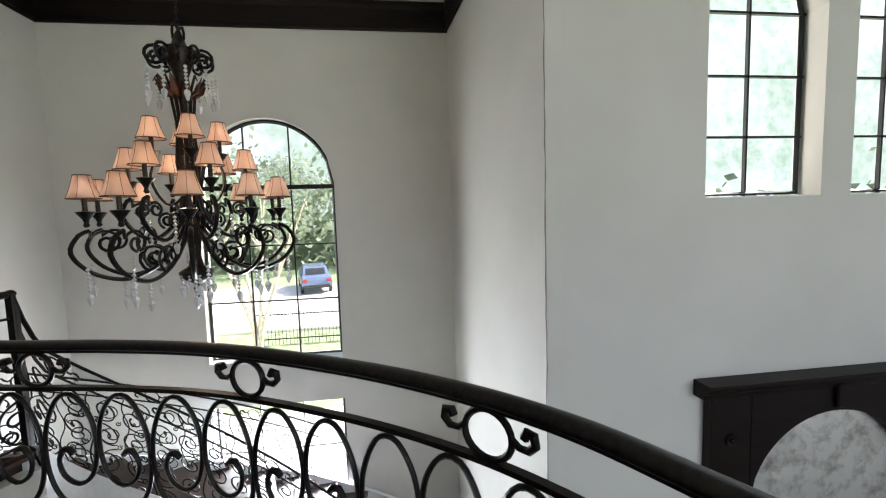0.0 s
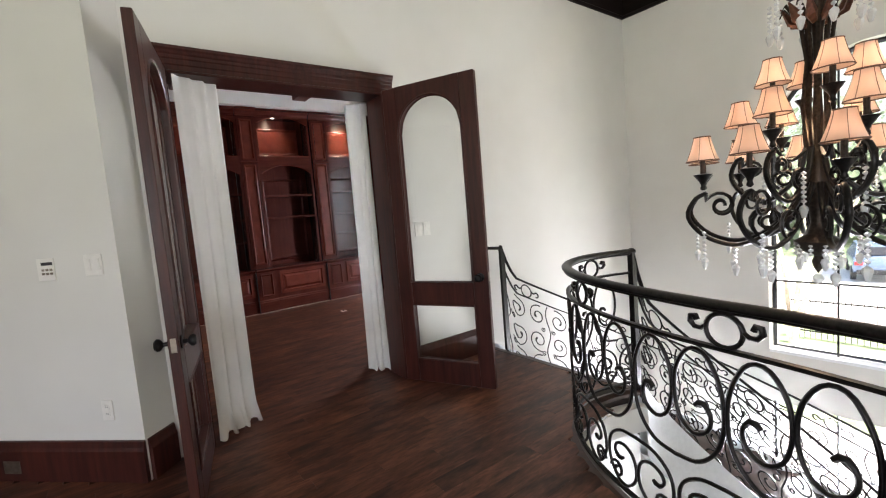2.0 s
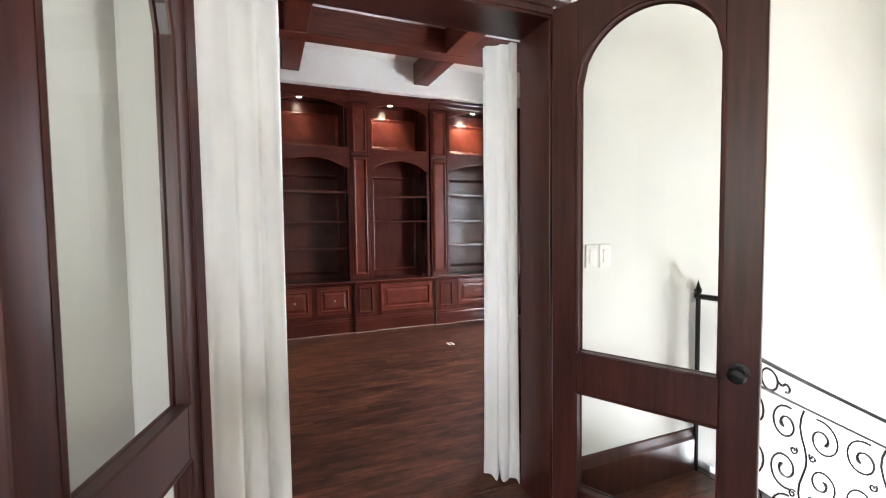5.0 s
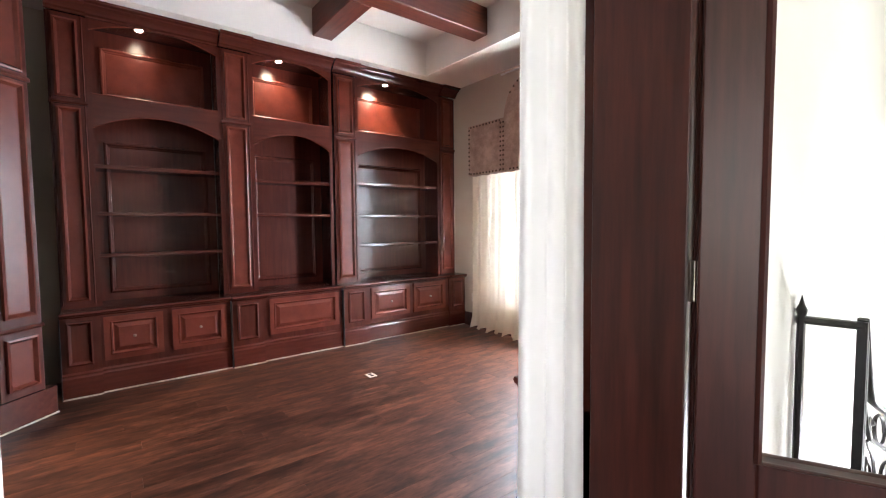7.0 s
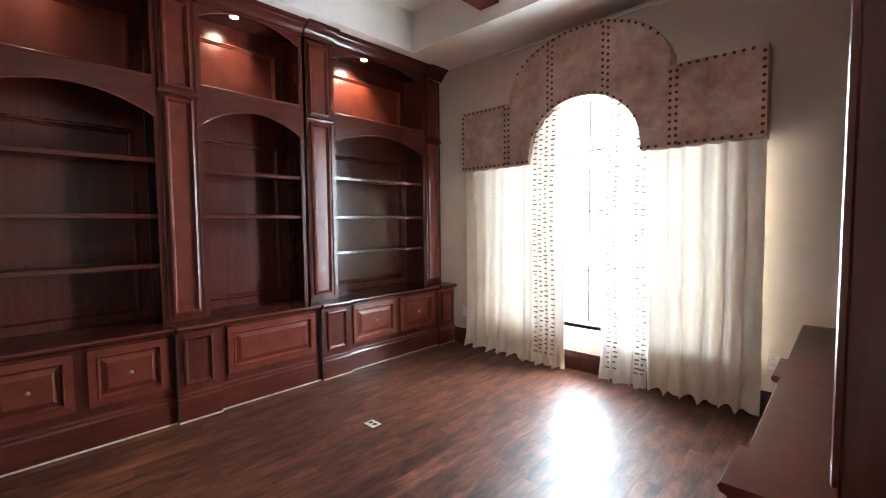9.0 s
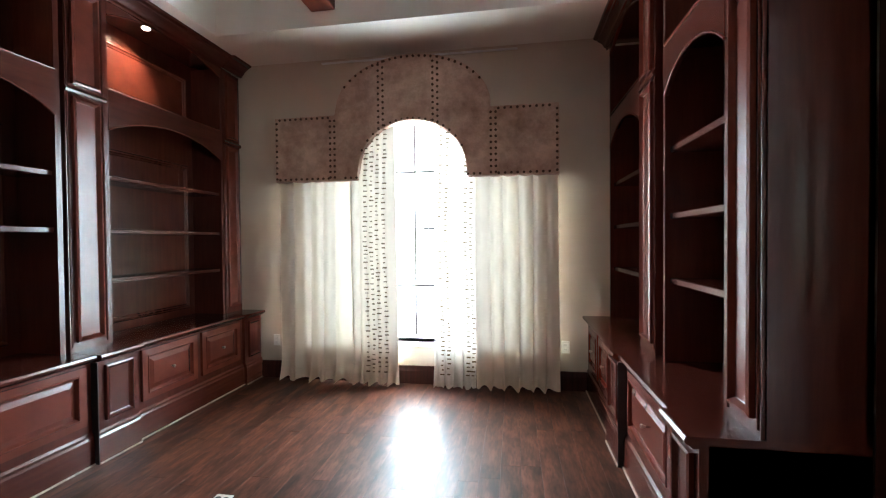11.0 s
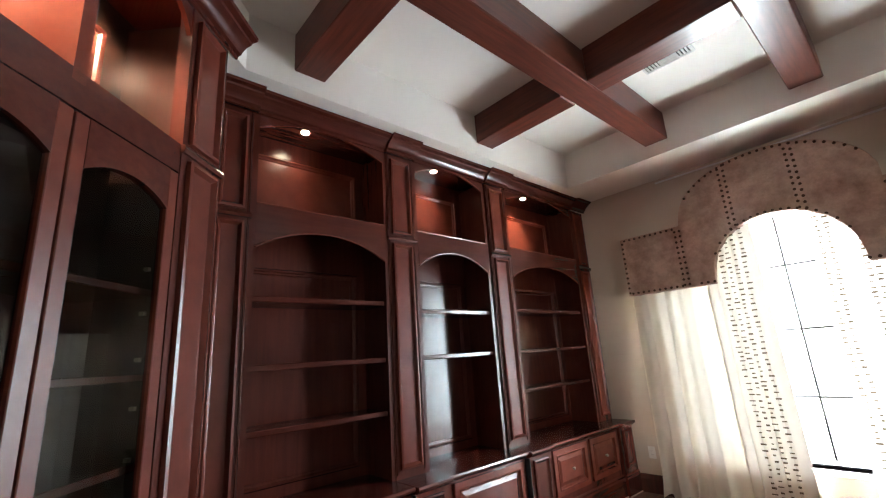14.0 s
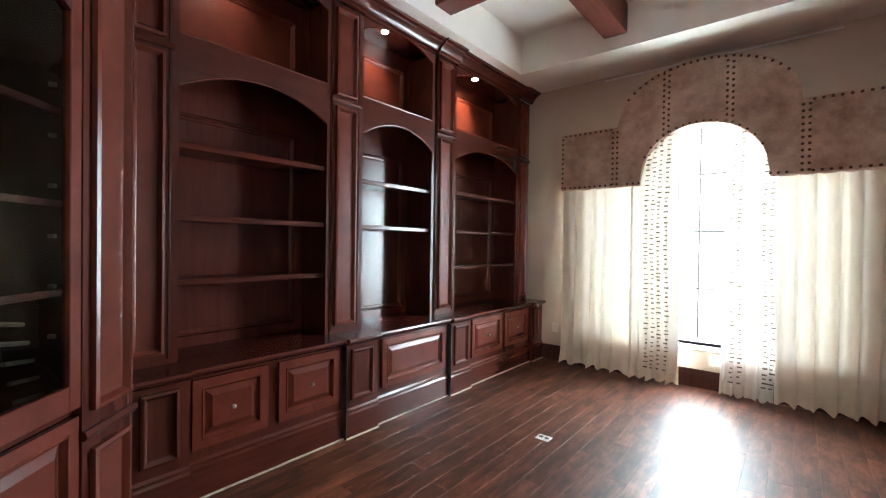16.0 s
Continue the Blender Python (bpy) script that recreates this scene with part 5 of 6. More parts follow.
TIERS = [(4, 0.205, 1.86, 0.5, 1.55), (6, 0.36, 1.66, 0.2, 1.33), (10, 0.585, 1.46, 0.05, 1.09)]
for n, r, zc, a0, zb in TIERS:
    for k in range(n):
        a = a0 + 2 * math.pi * k / n
        dz = zc - zb
        # S-shaped arm: out of the column, down and up to the cup
        pts = [P(0.05, a, zb + dz * 0.9), P(r * 0.22, a, zb + dz * 0.5), P(r * 0.42, a, zb + 0.06), P(r * 0.70, a, zb), P(r * 0.99, a, zb + 0.06), P(r * 1.15, a, zb + dz * 0.5), P(r * 1.08, a, zb + dz * 0.78), P(r * 0.98, a, zc - 0.05)] if n > 4 else [P(0.045, a, 1.62), P(0.12, a, 1.56), P(r * 0.9, a, 1.62), P(r * 1.1, a, 1.74), P(r, a, 1.83)]
        part("arm", tube(bmesh.new(), smooth_path(pts, 0.03), 0.0145 if n > 4 else 0.010, 6), M_IRON, ch, smooth=60)
        if n > 4:
            part("scroll", tube(bmesh.new(), [P(r * 0.98, a, zc - 0.05)] + [P(r * 0.84 + x, a, zz) for x, zz in spiral(0, zc - 0.13, r * 0.15, 0.02, 0.4, 1.45, 20)], 0.010, 5), M_IRON, ch, smooth=60)
            part("scroll", tube(bmesh.new(), [P(r * 0.42 + x, a, zz) for x, zz in spiral(0, zb + 0.13, r * 0.17, 0.02, -1.2, 1.6, 22)], 0.010, 5), M_IRON, ch, smooth=60)
        shade_unit(r, a, zc)
        if n == 10:
            strand(P(r * 1.05, a + 0.12, zb + 0.10), 6)
            strand(P(r * 0.72, a, zb - 0.012), 4)
        elif n == 6:
            strand(P(r * 0.7, a + 0.3, zb + 0.16), 7)
for k in range(10):
    a = 2 * math.pi * k / 10 + 0.2
    strand(P(0.21, a, 2.46), 6)
    strand(P(0.10, a, 1.08), 3, k % 2 == 0)
part("finial", lathe(bmesh.new(), (CC.x, CC.y, 0.84), [(0, 0), (0.022, 0.01), (0.03, 0.03), (0.015, 0.055)], 12), M_CRYSTAL, ch)
g = new("chandelier_glow", bpy.data.lights.new("chandelier_glow", "POINT"))
g.data.energy, g.data.color, g.data.shadow_soft_size = 6.5, (1.0, 0.72, 0.45), 0.12
g.location = (CC.x, CC.y, 1.72)

# hall ceiling downlight
t = thing("recessed_downlight", (-3.06, 5.21, CEIL), "small unlit recessed ceiling downlight with white trim", "downlight")
part("trim", lathe(bmesh.new(), (-3.06, 5.21, CEIL - 0.008), [(0.05, 0), (0.085, 0), (0.09, 0.008), (0.05, 0.008)], 24), M_WHITE, t)
part("lens", lathe(bmesh.new(), (-3.06, 5.21, CEIL - 0.004), [(0.0, 0), (0.05, 0), (0.05, 0.004)], 20), M_DOWN, t)

# ---- switches, thermostat, outlets ----


def plate(name, f, u, z, w, h, label, cat, rockers=0, sockets=False):
    t = thing(name, f(u, 0, z), label, cat)
    part("plate", boxed(u - w / 2, u + w / 2, 0.0, 0.007, z - h / 2, z + h / 2, 0.002, f=f), M_WHITE, t)
    for k in range(rockers):
        c = u - w / 2 + w * (k + 0.5) / rockers
        part("rocker", boxed(c - 0.016, c + 0.016, 0.006, 0.011, z - 0.034, z + 0.034, 0.002, f=f), M_WHITE, t)
    if sockets:
        for dz in (-0.02, 0.02):
            s = part("socket", boxed(u - 0.017, u + 0.017, 0.006, 0.009, z + dz - 0.014, z + dz + 0.014, 0.002, f=f), M_WHITE, t)
            for du in (-0.006, 0.006):
                part("slot", boxed(u + du - 0.0013, u + du + 0.0013, 0.0088, 0.0096, z + dz - 0.005, z + dz + 0.006, f=f), M_DARK, s)
    return t


plate("light_switch", DG, 0.16, 1.295, 0.118, 0.122, "white two-rocker light switch plate", "light switch", 2)
t = plate("thermostat", DG, 0.475, 1.285, 0.115, 0.13, "white wall thermostat keypad with a dark display", "thermostat")
part("display", boxed(0.425, 0.5, 0.007, 0.009, 1.31, 1.328, f=DG), M_DARK, t, "dark display strip")
for r_ in range(2):
    for c_ in range(3):
        part("button", boxed(0.43 + c_ * 0.027, 0.446 + c_ * 0.027, 0.007, 0.010, 1.255 + r_ * 0.022, 1.268 + r_ * 0.022, f=DG), M_PULL, t)
plate("wall_outlet", DG, 0.215, 0.435, 0.075, 0.12, "white wall outlet above the baseboard", "outlet", 0, True)
plate("light_switch", on_x(WX), 2.335, 1.29, 0.074, 0.12, "white single rocker switch plate beside the door", "light switch", 1)
plate("light_switch", on_x(WX), 2.425, 1.29, 0.074, 0.12, "white single rocker switch plate beside the door", "light switch", 1)
WF = on_y(SW)
plate("wall_outlet", WF, -7.865, 0.40, 0.075, 0.12, "white wall outlet beside the curtain", "outlet", 0, True)
plate("wall_outlet", WF, -4.86, 0.415, 0.075, 0.12, "white wall outlet at the curtain's edge", "outlet", 0, True)
t = thing("floor_outlet", (-6.977, 2.87, 0.0), "brass floor outlet plate with two dark sockets", "outlet")
part("plate", boxed(-7.03, -6.925, 2.83, 2.91, 0.002, 0.007, 0.002), M_WHITE, t, "pale metal plate")
for x in (-7.0, -6.955):
    part("socket", lathe(bmesh.new(), (x, 2.87, 0.0065), [(0.0, 0), (0.017, 0), (0.017, 0.002), (0.0, 0.002)], 14), M_DARK, t)
t = thing("floor_outlet", (-4.365, -0.42, 0.0), "small brass floor outlet set in the baseboard", "outlet")
part("plate", boxed(0.86, 0.98, 0.024, 0.028, 0.05, 0.13, 0.001, f=DG), M_PULL, t)

# ---- curtains and valance ----


def curtain(name, f, u0, u1, z0, z1, folds, depth, material, label, seed, hem=0.05, taper=0.0, cols=None):
    """A gathered curtain over u0..u1: folds in depth along v, pooling at the hem."""
    rnd = random.Random(seed)
    ph = [rnd.uniform(0, 6.28) for _ in range(4)]
    n, m = cols or int(folds * 12), 34
    bm = bmesh.new()
    grid = []
    for j in range(m + 1):
        q = j / m
        z = z1 + (z0 - z1) * q
        row = []
        for i in range(n + 1):
            s = i / n
            wob = 0.03 * math.sin(3.1 * q + ph[3] + s * 4)
            a = 2 * math.pi * folds * (s + wob * q * 0.6 + 0.045 * math.sin(5 * s + ph[1]) + 0.025 * math.sin(11 * s + ph[2])) + ph[0]
            amp = depth * (0.55 + 0.45 * q) * (0.68 + 0.32 * math.sin(7 * s + ph[2]))
            v = amp * (math.sin(a) + 0.22 * math.sin(2 * a + ph[1]))
            spread = 1 + taper * q * q
            mid = (u0 + u1) / 2
            u = mid + (u0 + (u1 - u0) * s - mid) * spread + 0.012 * math.cos(a) * q
            zz = z
            if q > 0.93:
                k = (q - 0.93) / 0.07
                v += k * hem * (0.4 + 0.6 * math.sin(a * 1.5 + ph[2])) 
                zz = z + 0.032 * k * math.sin(a * 0.5 + ph[0]) ** 2
            row.append(bm.verts.new(f(u, v, zz)))
        grid.append(row)
    for A, B in zip(grid, grid[1:]):
        for i in range(n):
            bm.faces.new((A[i], A[i + 1], B[i + 1], B[i]))
    t = thing(name, f((u0 + u1) / 2, 0, z0), label, "curtain")
    part("panel", bm, material, t, smooth=180)
    return t


# drapes in the doorway, hung from the head jamb on the study side
curtain("door_curtain", on_line((-3.885, 0.585), (-0.15, 0.29), (0.29, 0.15)), 0.0, 0.325, 0.012, 2.424, 3.1, 0.028, M_DRAPE, "white linen drape gathered in the doorway, hem on the floor", 3, 0.05, 0.0)
curtain("door_curtain", on_line((-4.135, 2.055), (-0.115, -0.135), (-1, 0.85)), 0.0, 0.185, 0.012, 2.42, 3.2, 0.02, M_DRAPE, "white linen drape bunched at the door jamb", 8, 0.05, 0.05)
WC = on_y(4.86)
curtain("window_curtain", WC, -7.73, -6.95, 0.012, 2.6, 4.6, 0.052, M_SHEER, "ivory sheer curtain lit from behind", 11, 0.06, 0.0)
curtain("window_curtain", WC, -5.72, -4.93, 0.012, 2.6, 5.2, 0.052, M_SHEER, "ivory sheer curtain lit from behind beside the dotted panel", 12, 0.06, 0.0)
curtain("window_curtain", lambda u, v, z: Vector((u + 0.02 * (2.6 - z) / 2.6, 4.835 - v, z)), -6.98, -6.50, 0.012, 2.75, 5, 0.026, M_SHEER, "ivory sheer curtain with rows of brown tufts", 13, 0.06, 0.05)
curtain("window_curtain", lambda u, v, z: Vector((u - 0.02 * (2.6 - z) / 2.6, 4.84 - v, z)), -6.10, -5.70, 0.012, 2.75, 4.4, 0.026, M_DOTTED, "white voile curtain with rows of brown tufts, thin at the hem", 14, 0.06, 0.08)
rnd = random.Random(5)
for nm, xs, lab in (("tuft_trim", (-6.79, -6.73, -6.67, -6.60), "columns of small brown thread tufts on the curtain"), ("tuft_trim", (-6.04, -5.98, -5.79, -5.74), "columns of brown thread tufts on the voile")):
    bm = bmesh.new()
    for x in xs:
        z = 0.15
        while z < 2.62:
            xx = x + 0.012 * math.sin(z * 3) + rnd.uniform(-0.006, 0.006)
            w = rnd.uniform(0.008, 0.022)
            box(bm, xx - w, xx + w, 4.790, 4.798, z, z + rnd.uniform(0.008, 0.015))
            z += rnd.uniform(0.035, 0.06)
    ob = part(nm, bm, M_TUFT)
    tagged(ob, lab, "curtain trim", kind="stuff")

# padded valance with a stepped and arched outline
VX = (-7.735, -7.10, -5.56, -4.93)
VC = (VX[1] + VX[2]) / 2 + 0.01
v = thing("valance", (VC, 4.8, 2.06), "taupe suede arched valance with bronze nailhead trim", "valance")


def val_top(u):
    if u < VX[1] or u > VX[2]:
        return 2.705
    return 2.705 + 0.545 * math.sqrt(max(0.0, 1 - ((u - VC) / ((VX[2] - VX[1]) / 2)) ** 2)) ** 0.9


def val_bot(u):
    h = 0.545
    if abs(u - VC) >= h:
        return 2.058
    return 2.058 + 0.555 * math.sqrt(max(0.0, 1 - ((u - VC) / h) ** 2)) ** 0.85


FV = on_y(4.955)
bm = bmesh.new()
us = sorted({*(VX[0] + (VX[3] - VX[0]) * k / 110 for k in range(111)), VX[1] - 0.001, VX[1] + 0.001, VX[2] - 0.001, VX[2] + 0.001, VC - 0.546, VC - 0.544, VC + 0.544, VC + 0.546})
rows = []
for u in us:
    zb, zt = val_bot(u), val_top(u)
    rows.append([bm.verts.new(FV(u, d, z)) for d, z in ((0.0, zb), (0.172, zb), (0.18, zb + 0.008), (0.18, zt - 0.008), (0.172, zt), (0.0, zt))])
for A, B in zip(rows, rows[1:]):
    for k in range(6):
        bm.faces.new((A[k], A[(k + 1) % 6], B[(k + 1) % 6], B[k]))
bm.faces.new(rows[0][::-1])
bm.faces.new(rows[-1])
part("board", bm, M_SUEDE, v, "stitched taupe suede board", 40)
for k, u in enumerate((VX[1] - 0.02, -6.62, -6.08, VX[2] + 0.03)):
    zb, zt = val_bot(u), val_top(u)
    part("seam_strip", boxed(u - 0.035, u + 0.035, 0.1805, 0.186, zb + 0.01, zt - 0.01, 0.002, f=FV), M_SUEDE, v, "darker suede seam strip")
nail = bpy.data.meshes.new("nailhead")
bm = bmesh.new()
lathe(bm, (0, 0, 0), [(0.0135, 0), (0.012, 0.005), (0.006, 0.009), (0.0, 0.010)], 8, Vector((0, -1, 0)))
bmesh.ops.recalc_face_normals(bm, faces=bm.faces[:])
bm.to_mesh(nail)
bm.free()
nail.materials.append(M_NAIL)


def nail_at(u, z, d=0.1855):
    ob = new("nailhead", nail)
    ob.parent = v
    ob.location = FV(u, d, z) - BASE[v]


for u in (VX[0] + 0.02, VX[3] - 0.02, VX[1] - 0.043, VX[1] + 0.003, VX[2] + 0.007, VX[2] + 0.053, -6.643, -6.597, -6.103, -6.057):
    z = val_bot(u) + 0.03
    while z < val_top(u) - 0.02:
        nail_at(u, z)
        z += 0.056
u = VX[0] + 0.05
while u < VX[3] - 0.03:
    for fn, off in ((val_top, -0.022), (val_bot, 0.022)):
        if not (VX[1] - 0.04 < u < VX[1] + 0.06 or VX[2] - 0.06 < u < VX[2] + 0.06):
            nail_at(u, fn(u) + off, 0.1805)
    u += 0.058
rod = thing("curtain_rod", (VC, 4.93, 3.27), "slim pale curtain track above the valance", "curtain rod")
part("track", boxed(-7.3, -5.3, 4.93, 4.955, 3.285, 3.30, 0.003), M_SILL, rod)

# ---- outdoors ----
M_LAWN = plain("lawn_grass", (0.20, 0.25, 0.13), 0.95, 0, 0.45, 3)
M_ROAD = plain("pale_concrete_drive", (0.55, 0.53, 0.49), 0.9, 0, 0.12, 2)
M_LEAF = cloth("tree_leaf", (0.20, 0.245, 0.16), 0.5)
M_BARK = plain("pale_bark", (0.5, 0.43, 0.35), 0.9, 0, 0.3, 8)
GZ = -3.45
structure("ground", boxed(-400, 400, 6.1, 700, GZ - 0.2, GZ), M_LAWN, "green lawn reaching to the horizon", "lawn")
structure("ground_back", boxed(-400, 400, -400, 6.1, GZ - 0.2, GZ - 0.02), M_LAWN, "lawn behind the house", "lawn")
structure("patio", boxed(-7, 4, 6.12, 11.0, GZ, GZ + 0.04), M_ROAD, "pale stone terrace in front of the house", "terrace")
structure("road", boxed(-60, 60, 19.0, 31.0, GZ, GZ + 0.03), M_ROAD, "pale concrete drive across the lawn", "road")
structure("kerb", boxed(-60, 60, 18.8, 19.0, GZ, GZ + 0.14, 0.02), M_ROAD, "pale concrete kerb of the drive", "kerb")


def tree(x, y, h, stems, crown_r, label, seed, leaves=1500):
    rnd = random.Random(seed)
    t = thing("tree", (x, y, GZ), label, "tree", "trees in the garden")
    tips = []
    for k in range(stems):
        a = 2 * math.pi * k / stems + rnd.uniform(-0.3, 0.3)
        lean = rnd.uniform(0.12, 0.3) * h if stems > 1 else 0.03 * h
        pts, rs = [], []
        for j in range(7):
            q = j / 6
            pts.append((x + math.cos(a) * lean * q ** 1.3 + rnd.uniform(-0.04, 0.04), y + math.sin(a) * lean * q ** 1.3, GZ + h * 0.72 * q))
            rs.append((0.085 if stems > 1 else 0.2) * (1 - 0.75 * q))
        part("trunk", tube(bmesh.new(), pts, rs, 7), M_BARK, t, smooth=60)
        tips.append(Vector(pts[-1]))
        for b in range(3):
            q = Vector(pts[4 + b % 2])
            e = q + Vector((rnd.uniform(-1, 1), rnd.uniform(-1, 1), rnd.uniform(0.5, 1.2))) * crown_r * 0.55
            part("limb", tube(bmesh.new(), [q, q.lerp(e, 0.5) + Vector((0, 0, 0.1)), e], [0.035, 0.022, 0.008], 5), M_BARK, t)
            tips.append(e)
    bm = bmesh.new()
    clumps = [tp + Vector((rnd.gauss(0, 1), rnd.gauss(0, 1), rnd.gauss(0.25, 0.6))) * crown_r * 0.5 for tp in tips for _ in range(4)]
    for k in range(leaves):
        c = rnd.choice(clumps) + Vector((rnd.gauss(0, 1), rnd.gauss(0, 1), rnd.gauss(0, 0.8))) * crown_r * 0.22
        d = Vector((rnd.uniform(-1, 1), rnd.uniform(-1, 1), rnd.uniform(-1, 1))).normalized()
        e = d.orthogonal()
        s = rnd.uniform(0.6, 1.3) * min(0.1, crown_r * 0.055)
        bm.faces.new([bm.verts.new(c + d * s), bm.verts.new(c + e * s * 0.6), bm.verts.new(c - d * s), bm.verts.new(c - e * s * 0.6)])
    part("crown", bm, M_LEAF, t, "loose green crown of small leaves")
    return t


tree(-4.7, 16.2, 7.6, 6, 2.3, "crape myrtle with several pale bare trunks", 1, 1500)
for k, (x, y, h) in enumerate(((-15, 38, 8.5), (-9.5, 40, 9.2), (-2.5, 39, 8.2), (5, 41, 10), (13, 36, 11), (19, 34, 11))):
    tree(x, y, h, 1, h * 0.36, "leafy green garden tree", 20 + k, 5000)
bm = bmesh.new()
rnd = random.Random(77)
for k in range(9000):
    x = rnd.uniform(-60, 60)
    c = Vector((x, rnd.uniform(40, 48), GZ + abs(rnd.gauss(0, 1)) * 2.4 + 0.8 * math.sin(x * 0.7)))
    d = Vector((rnd.uniform(-1, 1), rnd.uniform(-1, 1), rnd.uniform(-1, 1))).normalized()
    e = d.orthogonal()
    s = rnd.uniform(0.35, 0.8)
    bm.faces.new([bm.verts.new(c + d * s), bm.verts.new(c + e * s * 0.7), bm.verts.new(c - d * s), bm.verts.new(c - e * s * 0.7)])
tagged(part("far_woods", bm, M_LEAF), "belt of green trees behind the drive", "woods", kind="stuff")

# glowing board: bright haze and sunlit foliage painted as mottled emission colour
M_GLOW_FAR = plain("glowing_haze_board", (0.1, 0.11, 0.1), 1.0, 0, 0.06, 0.08, emit=((0.93, 1.0, 0.97), 0.40))
_nt = M_GLOW_FAR.node_tree
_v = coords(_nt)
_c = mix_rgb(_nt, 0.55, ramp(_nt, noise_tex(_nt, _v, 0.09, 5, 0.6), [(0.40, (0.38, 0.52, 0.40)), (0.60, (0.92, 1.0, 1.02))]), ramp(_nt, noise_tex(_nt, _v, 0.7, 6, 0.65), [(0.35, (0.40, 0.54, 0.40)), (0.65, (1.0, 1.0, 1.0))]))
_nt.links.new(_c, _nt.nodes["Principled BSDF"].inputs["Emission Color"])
structure("backdrop", boxed(-150, 150, 62, 62.2, GZ, 40), M_GLOW_FAR, "glowing backdrop board with painted haze and pale foliage tones", "sky")
# emissive board added outside, so the study window reads blown-out white
M_GLOW_STUDY = plain("glowing_white_board", (0.8, 0.84, 0.8), 1.0, 0, 0.06, 0.3, emit=((0.95, 1.0, 0.98), 1.1))
structure("backdrop_study", boxed(-16, -6.6, 10.5, 10.6, GZ, 6.5), M_GLOW_STUDY, "glowing white backdrop board beyond the study window", "sky")

# iron garden fence
fence = thing("garden_fence", (-0.6, 17.0, GZ), "black iron garden fence with thin pickets", "fence")
for z in (GZ + 0.2, GZ + 1.15):
    part("rail", boxed(-5.0, 3.0, 16.98, 17.02, z, z + 0.04), M_IRON, fence)
for k in range(60):
    x = -5.0 + k * 0.135
    part("picket", boxed(x - 0.008, x + 0.008, 16.992, 17.008, GZ, GZ + 1.3), M_IRON, fence)

# parked car
M_PAINT = plain("blue_grey_car_paint", (0.13, 0.17, 0.25), 0.25, 0.3, 0.05)
car = thing("car", (0.9, 17.2, GZ + 0.03), "dark blue sport utility car parked on the drive", "car")
bm = bmesh.new()
secs = [(-2.2, 0.55, 0.85), (-2.1, 0.45, 1.0), (-1.3, 0.4, 1.08), (-0.75, 0.4, 1.55), (0.9, 0.4, 1.62), (1.7, 0.4, 1.15), (2.15, 0.45, 1.0), (2.25, 0.6, 0.9)]
rows = []
for dx, lo_, hi_ in secs:
    ring = []
    for yy, zz in ((-0.9, lo_), (-0.93, 0.75), (-0.88, min(1.02, hi_)), (-0.70 if hi_ > 1.2 else -0.8, hi_), (0.70 if hi_ > 1.2 else 0.8, hi_), (0.88, min(1.02, hi_)), (0.93, 0.75), (0.9, lo_)):
        ring.append(bm.verts.new((0.9 + dx, 17.2 + yy, GZ + 0.03 + zz)))
    rows.append(ring)
for A, B in zip(rows, rows[1:]):
    for k in range(8):
        bm.faces.new((A[k], A[(k + 1) % 8], B[(k + 1) % 8], B[k]))
bm.faces.new(rows[0][::-1])
bm.faces.new(rows[-1])
body = part("body", bm, M_PAINT, car, smooth=35)
part("side_window", boxed(0.25, 1.75, 16.36, 16.40, GZ + 1.12, GZ + 1.52, 0.03), M_DARK, body, "dark tinted window")
for dx in (-1.4, 1.4):
    for yy in (-0.86, 0.86):
        wh = part("wheel", lathe(bmesh.new(), (0.9 + dx, 17.2 + yy - 0.1, GZ + 0.37), [(0.2, 0), (0.33, 0.0), (0.34, 0.03), (0.34, 0.17), (0.33, 0.2), (0.2, 0.2)], 20, Vector((0, 1, 0))), M_DARK, car, "black tyre", 40)
        part("rim", lathe(bmesh.new(), (0.9 + dx, 17.2 + yy - 0.11, GZ + 0.37), [(0.0, 0), (0.2, 0.0), (0.2, 0.22), (0.0, 0.22)], 14, Vector((0, 1, 0))), M_PULL, wh)

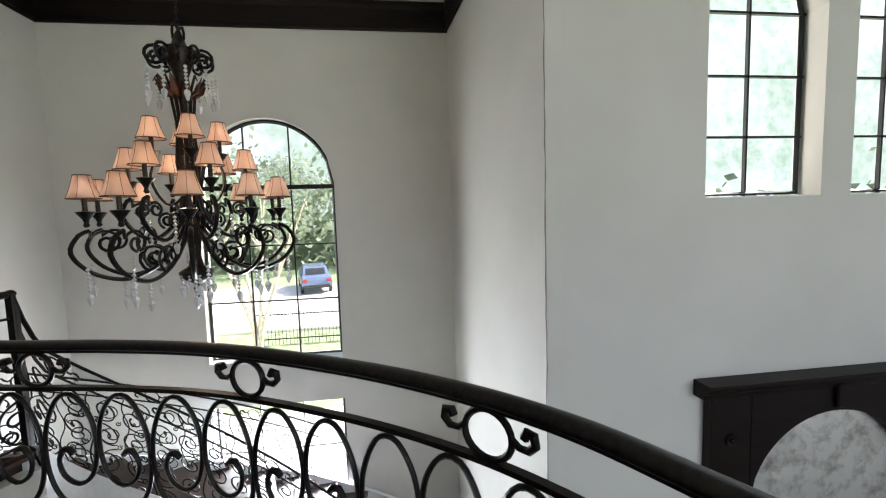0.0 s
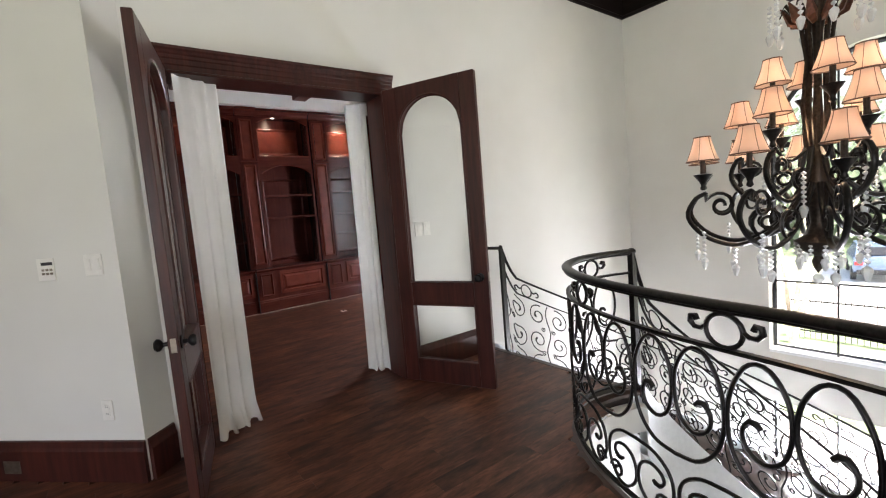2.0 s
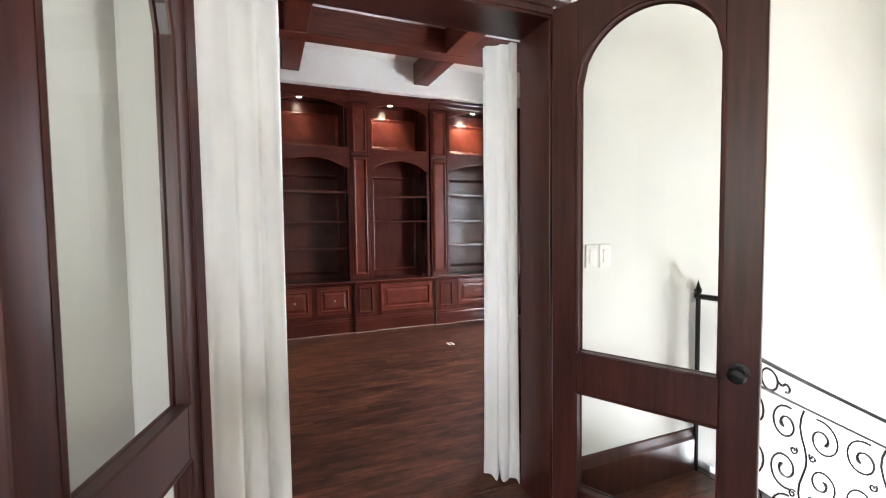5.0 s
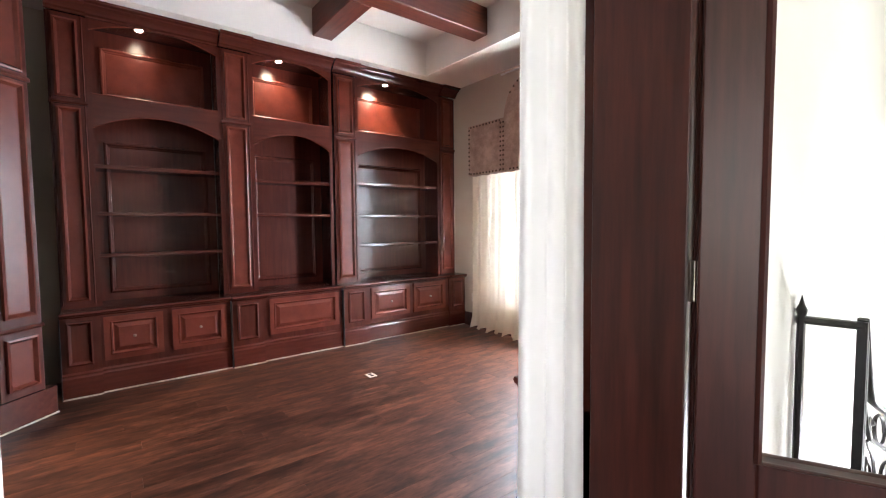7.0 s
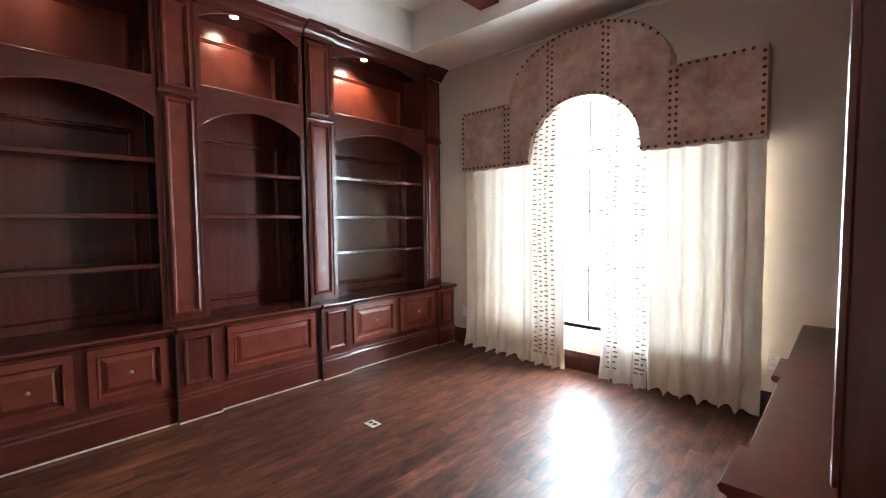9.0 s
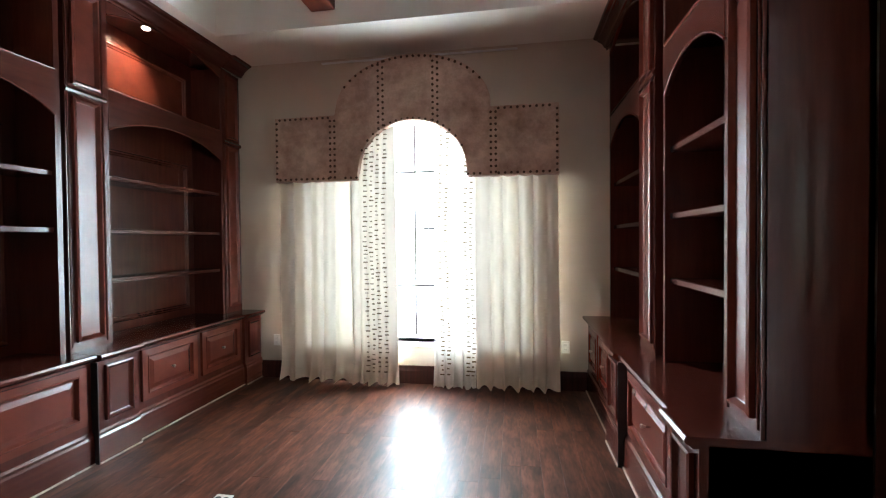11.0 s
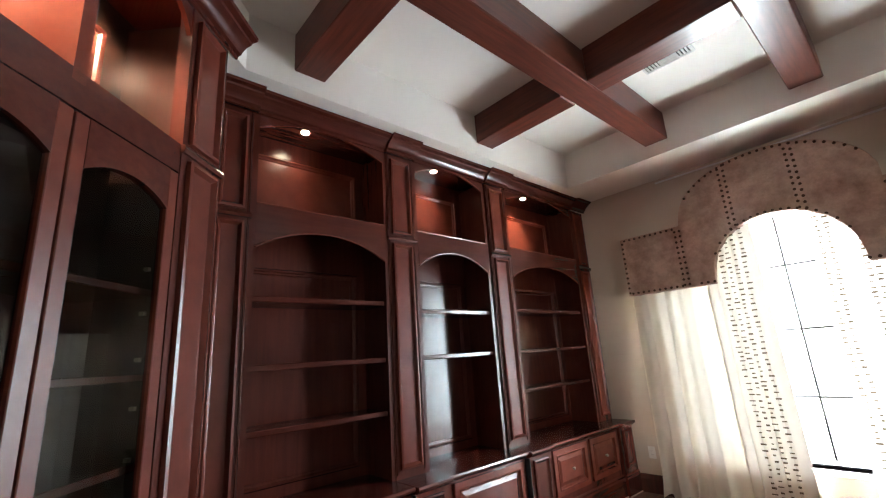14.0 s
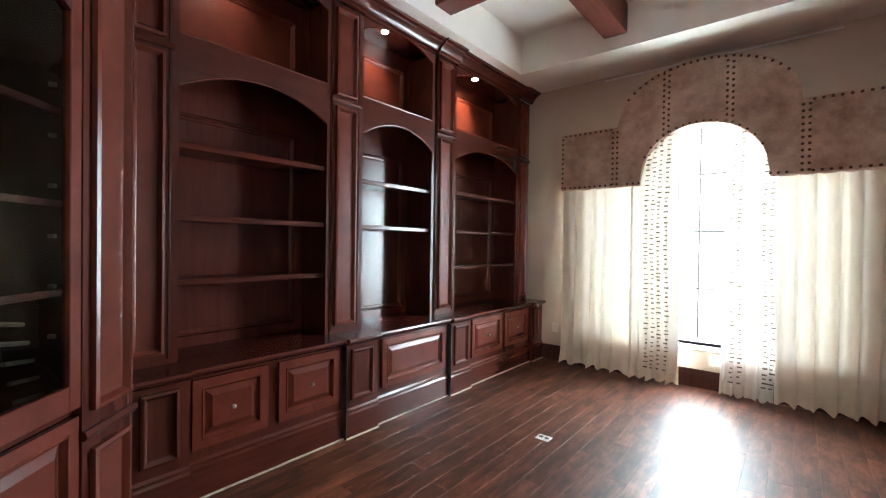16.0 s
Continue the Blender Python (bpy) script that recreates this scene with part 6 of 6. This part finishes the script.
rear = bmesh.new()
glass_at = lambda x, y, z: Vector((0.9 + x, 17.2 + y, GZ + 0.03 + z))
for dx in (-0.03, 0.0):
    rear.faces.new([rear.verts.new(glass_at(x + dx, y, z)) for x, y, z in ((-1.24, -0.62, 1.15), (-1.24, 0.62, 1.15), (-0.84, 0.56, 1.48), (-0.84, -0.56, 1.48))])
part("rear_window", rear, M_DARK, body, "dark sloping rear window")
M_TAIL = plain("red_tail_lens", (0.35, 0.02, 0.02), 0.3)
for yy in (-0.72, 0.72):
    part("tail_light", boxed(0.9 - 2.24, 0.9 - 2.12, 17.2 + yy - 0.14, 17.2 + yy + 0.14, GZ + 0.83, GZ + 0.99, 0.02), M_TAIL, body, "red tail light")
part("bumper", boxed(0.9 - 2.3, 0.9 - 2.1, 16.4, 18.0, GZ + 0.42, GZ + 0.62, 0.04), M_DARK, body, "dark rear bumper")
car.location, car.rotation_euler = (-4.75, 29.3, GZ + 0.03), (0, 0, radians(103))

# ---- floor planks ----
def planks(parent, x0, x1, y_span, seed):
    """Boards running to the windows; y_span(x) gives the board's reach."""
    rnd = random.Random(seed)
    W = 0.127
    meshes = {}
    x = x0
    while x < x1 - 0.01:
        w = min(W, x1 - x)
        ya, yb = y_span(x + w / 2)
        y = ya - rnd.uniform(0.0, 0.8)
        while y < yb:
            ln = rnd.choice((0.9, 1.2, 1.5, 1.8, 2.1))
            a, b = max(y, ya), min(y + ln, yb)
            y += ln
            if b - a < 0.05:
                continue
            key = (round(b - a, 3), round(w, 3))
            if key not in meshes:
                bm = bmesh.new()
                box(bm, 0, w - 0.0006, 0, b - a - 0.0006, -0.012, 0.0, 0.0005)
                me = bpy.data.meshes.new("plank")
                bm.to_mesh(me)
                bm.free()
                me.materials.append(M_PLANK)
                meshes[key] = me
            ob = new("plank", meshes[key])
            ob.parent = parent
            ob.location = (x, a, 0.0 + rnd.uniform(-0.0003, 0.0))
        x += w


def study_span(x):
    return (BW if x < -4.95 else max(BW, x + 4.05)), SW - 0.02


def hall_span(x):
    lo_ = -4.4
    if x < -3.89:
        return lo_, x + 3.91
    ys = [p.y for p in RAILP if abs(p.x - x) < 0.05]
    hi_ = 3.10 if x < -2.50 else (min(ys) if ys else -4.4)
    if -2.50 <= x < -2.3:
        hi_ = 2.75
    return lo_, hi_


planks(FLOOR_S, BX + 0.05, -3.90, study_span, 4)
planks(FLOOR_H, -5.98, 0.66, hall_span, 9)
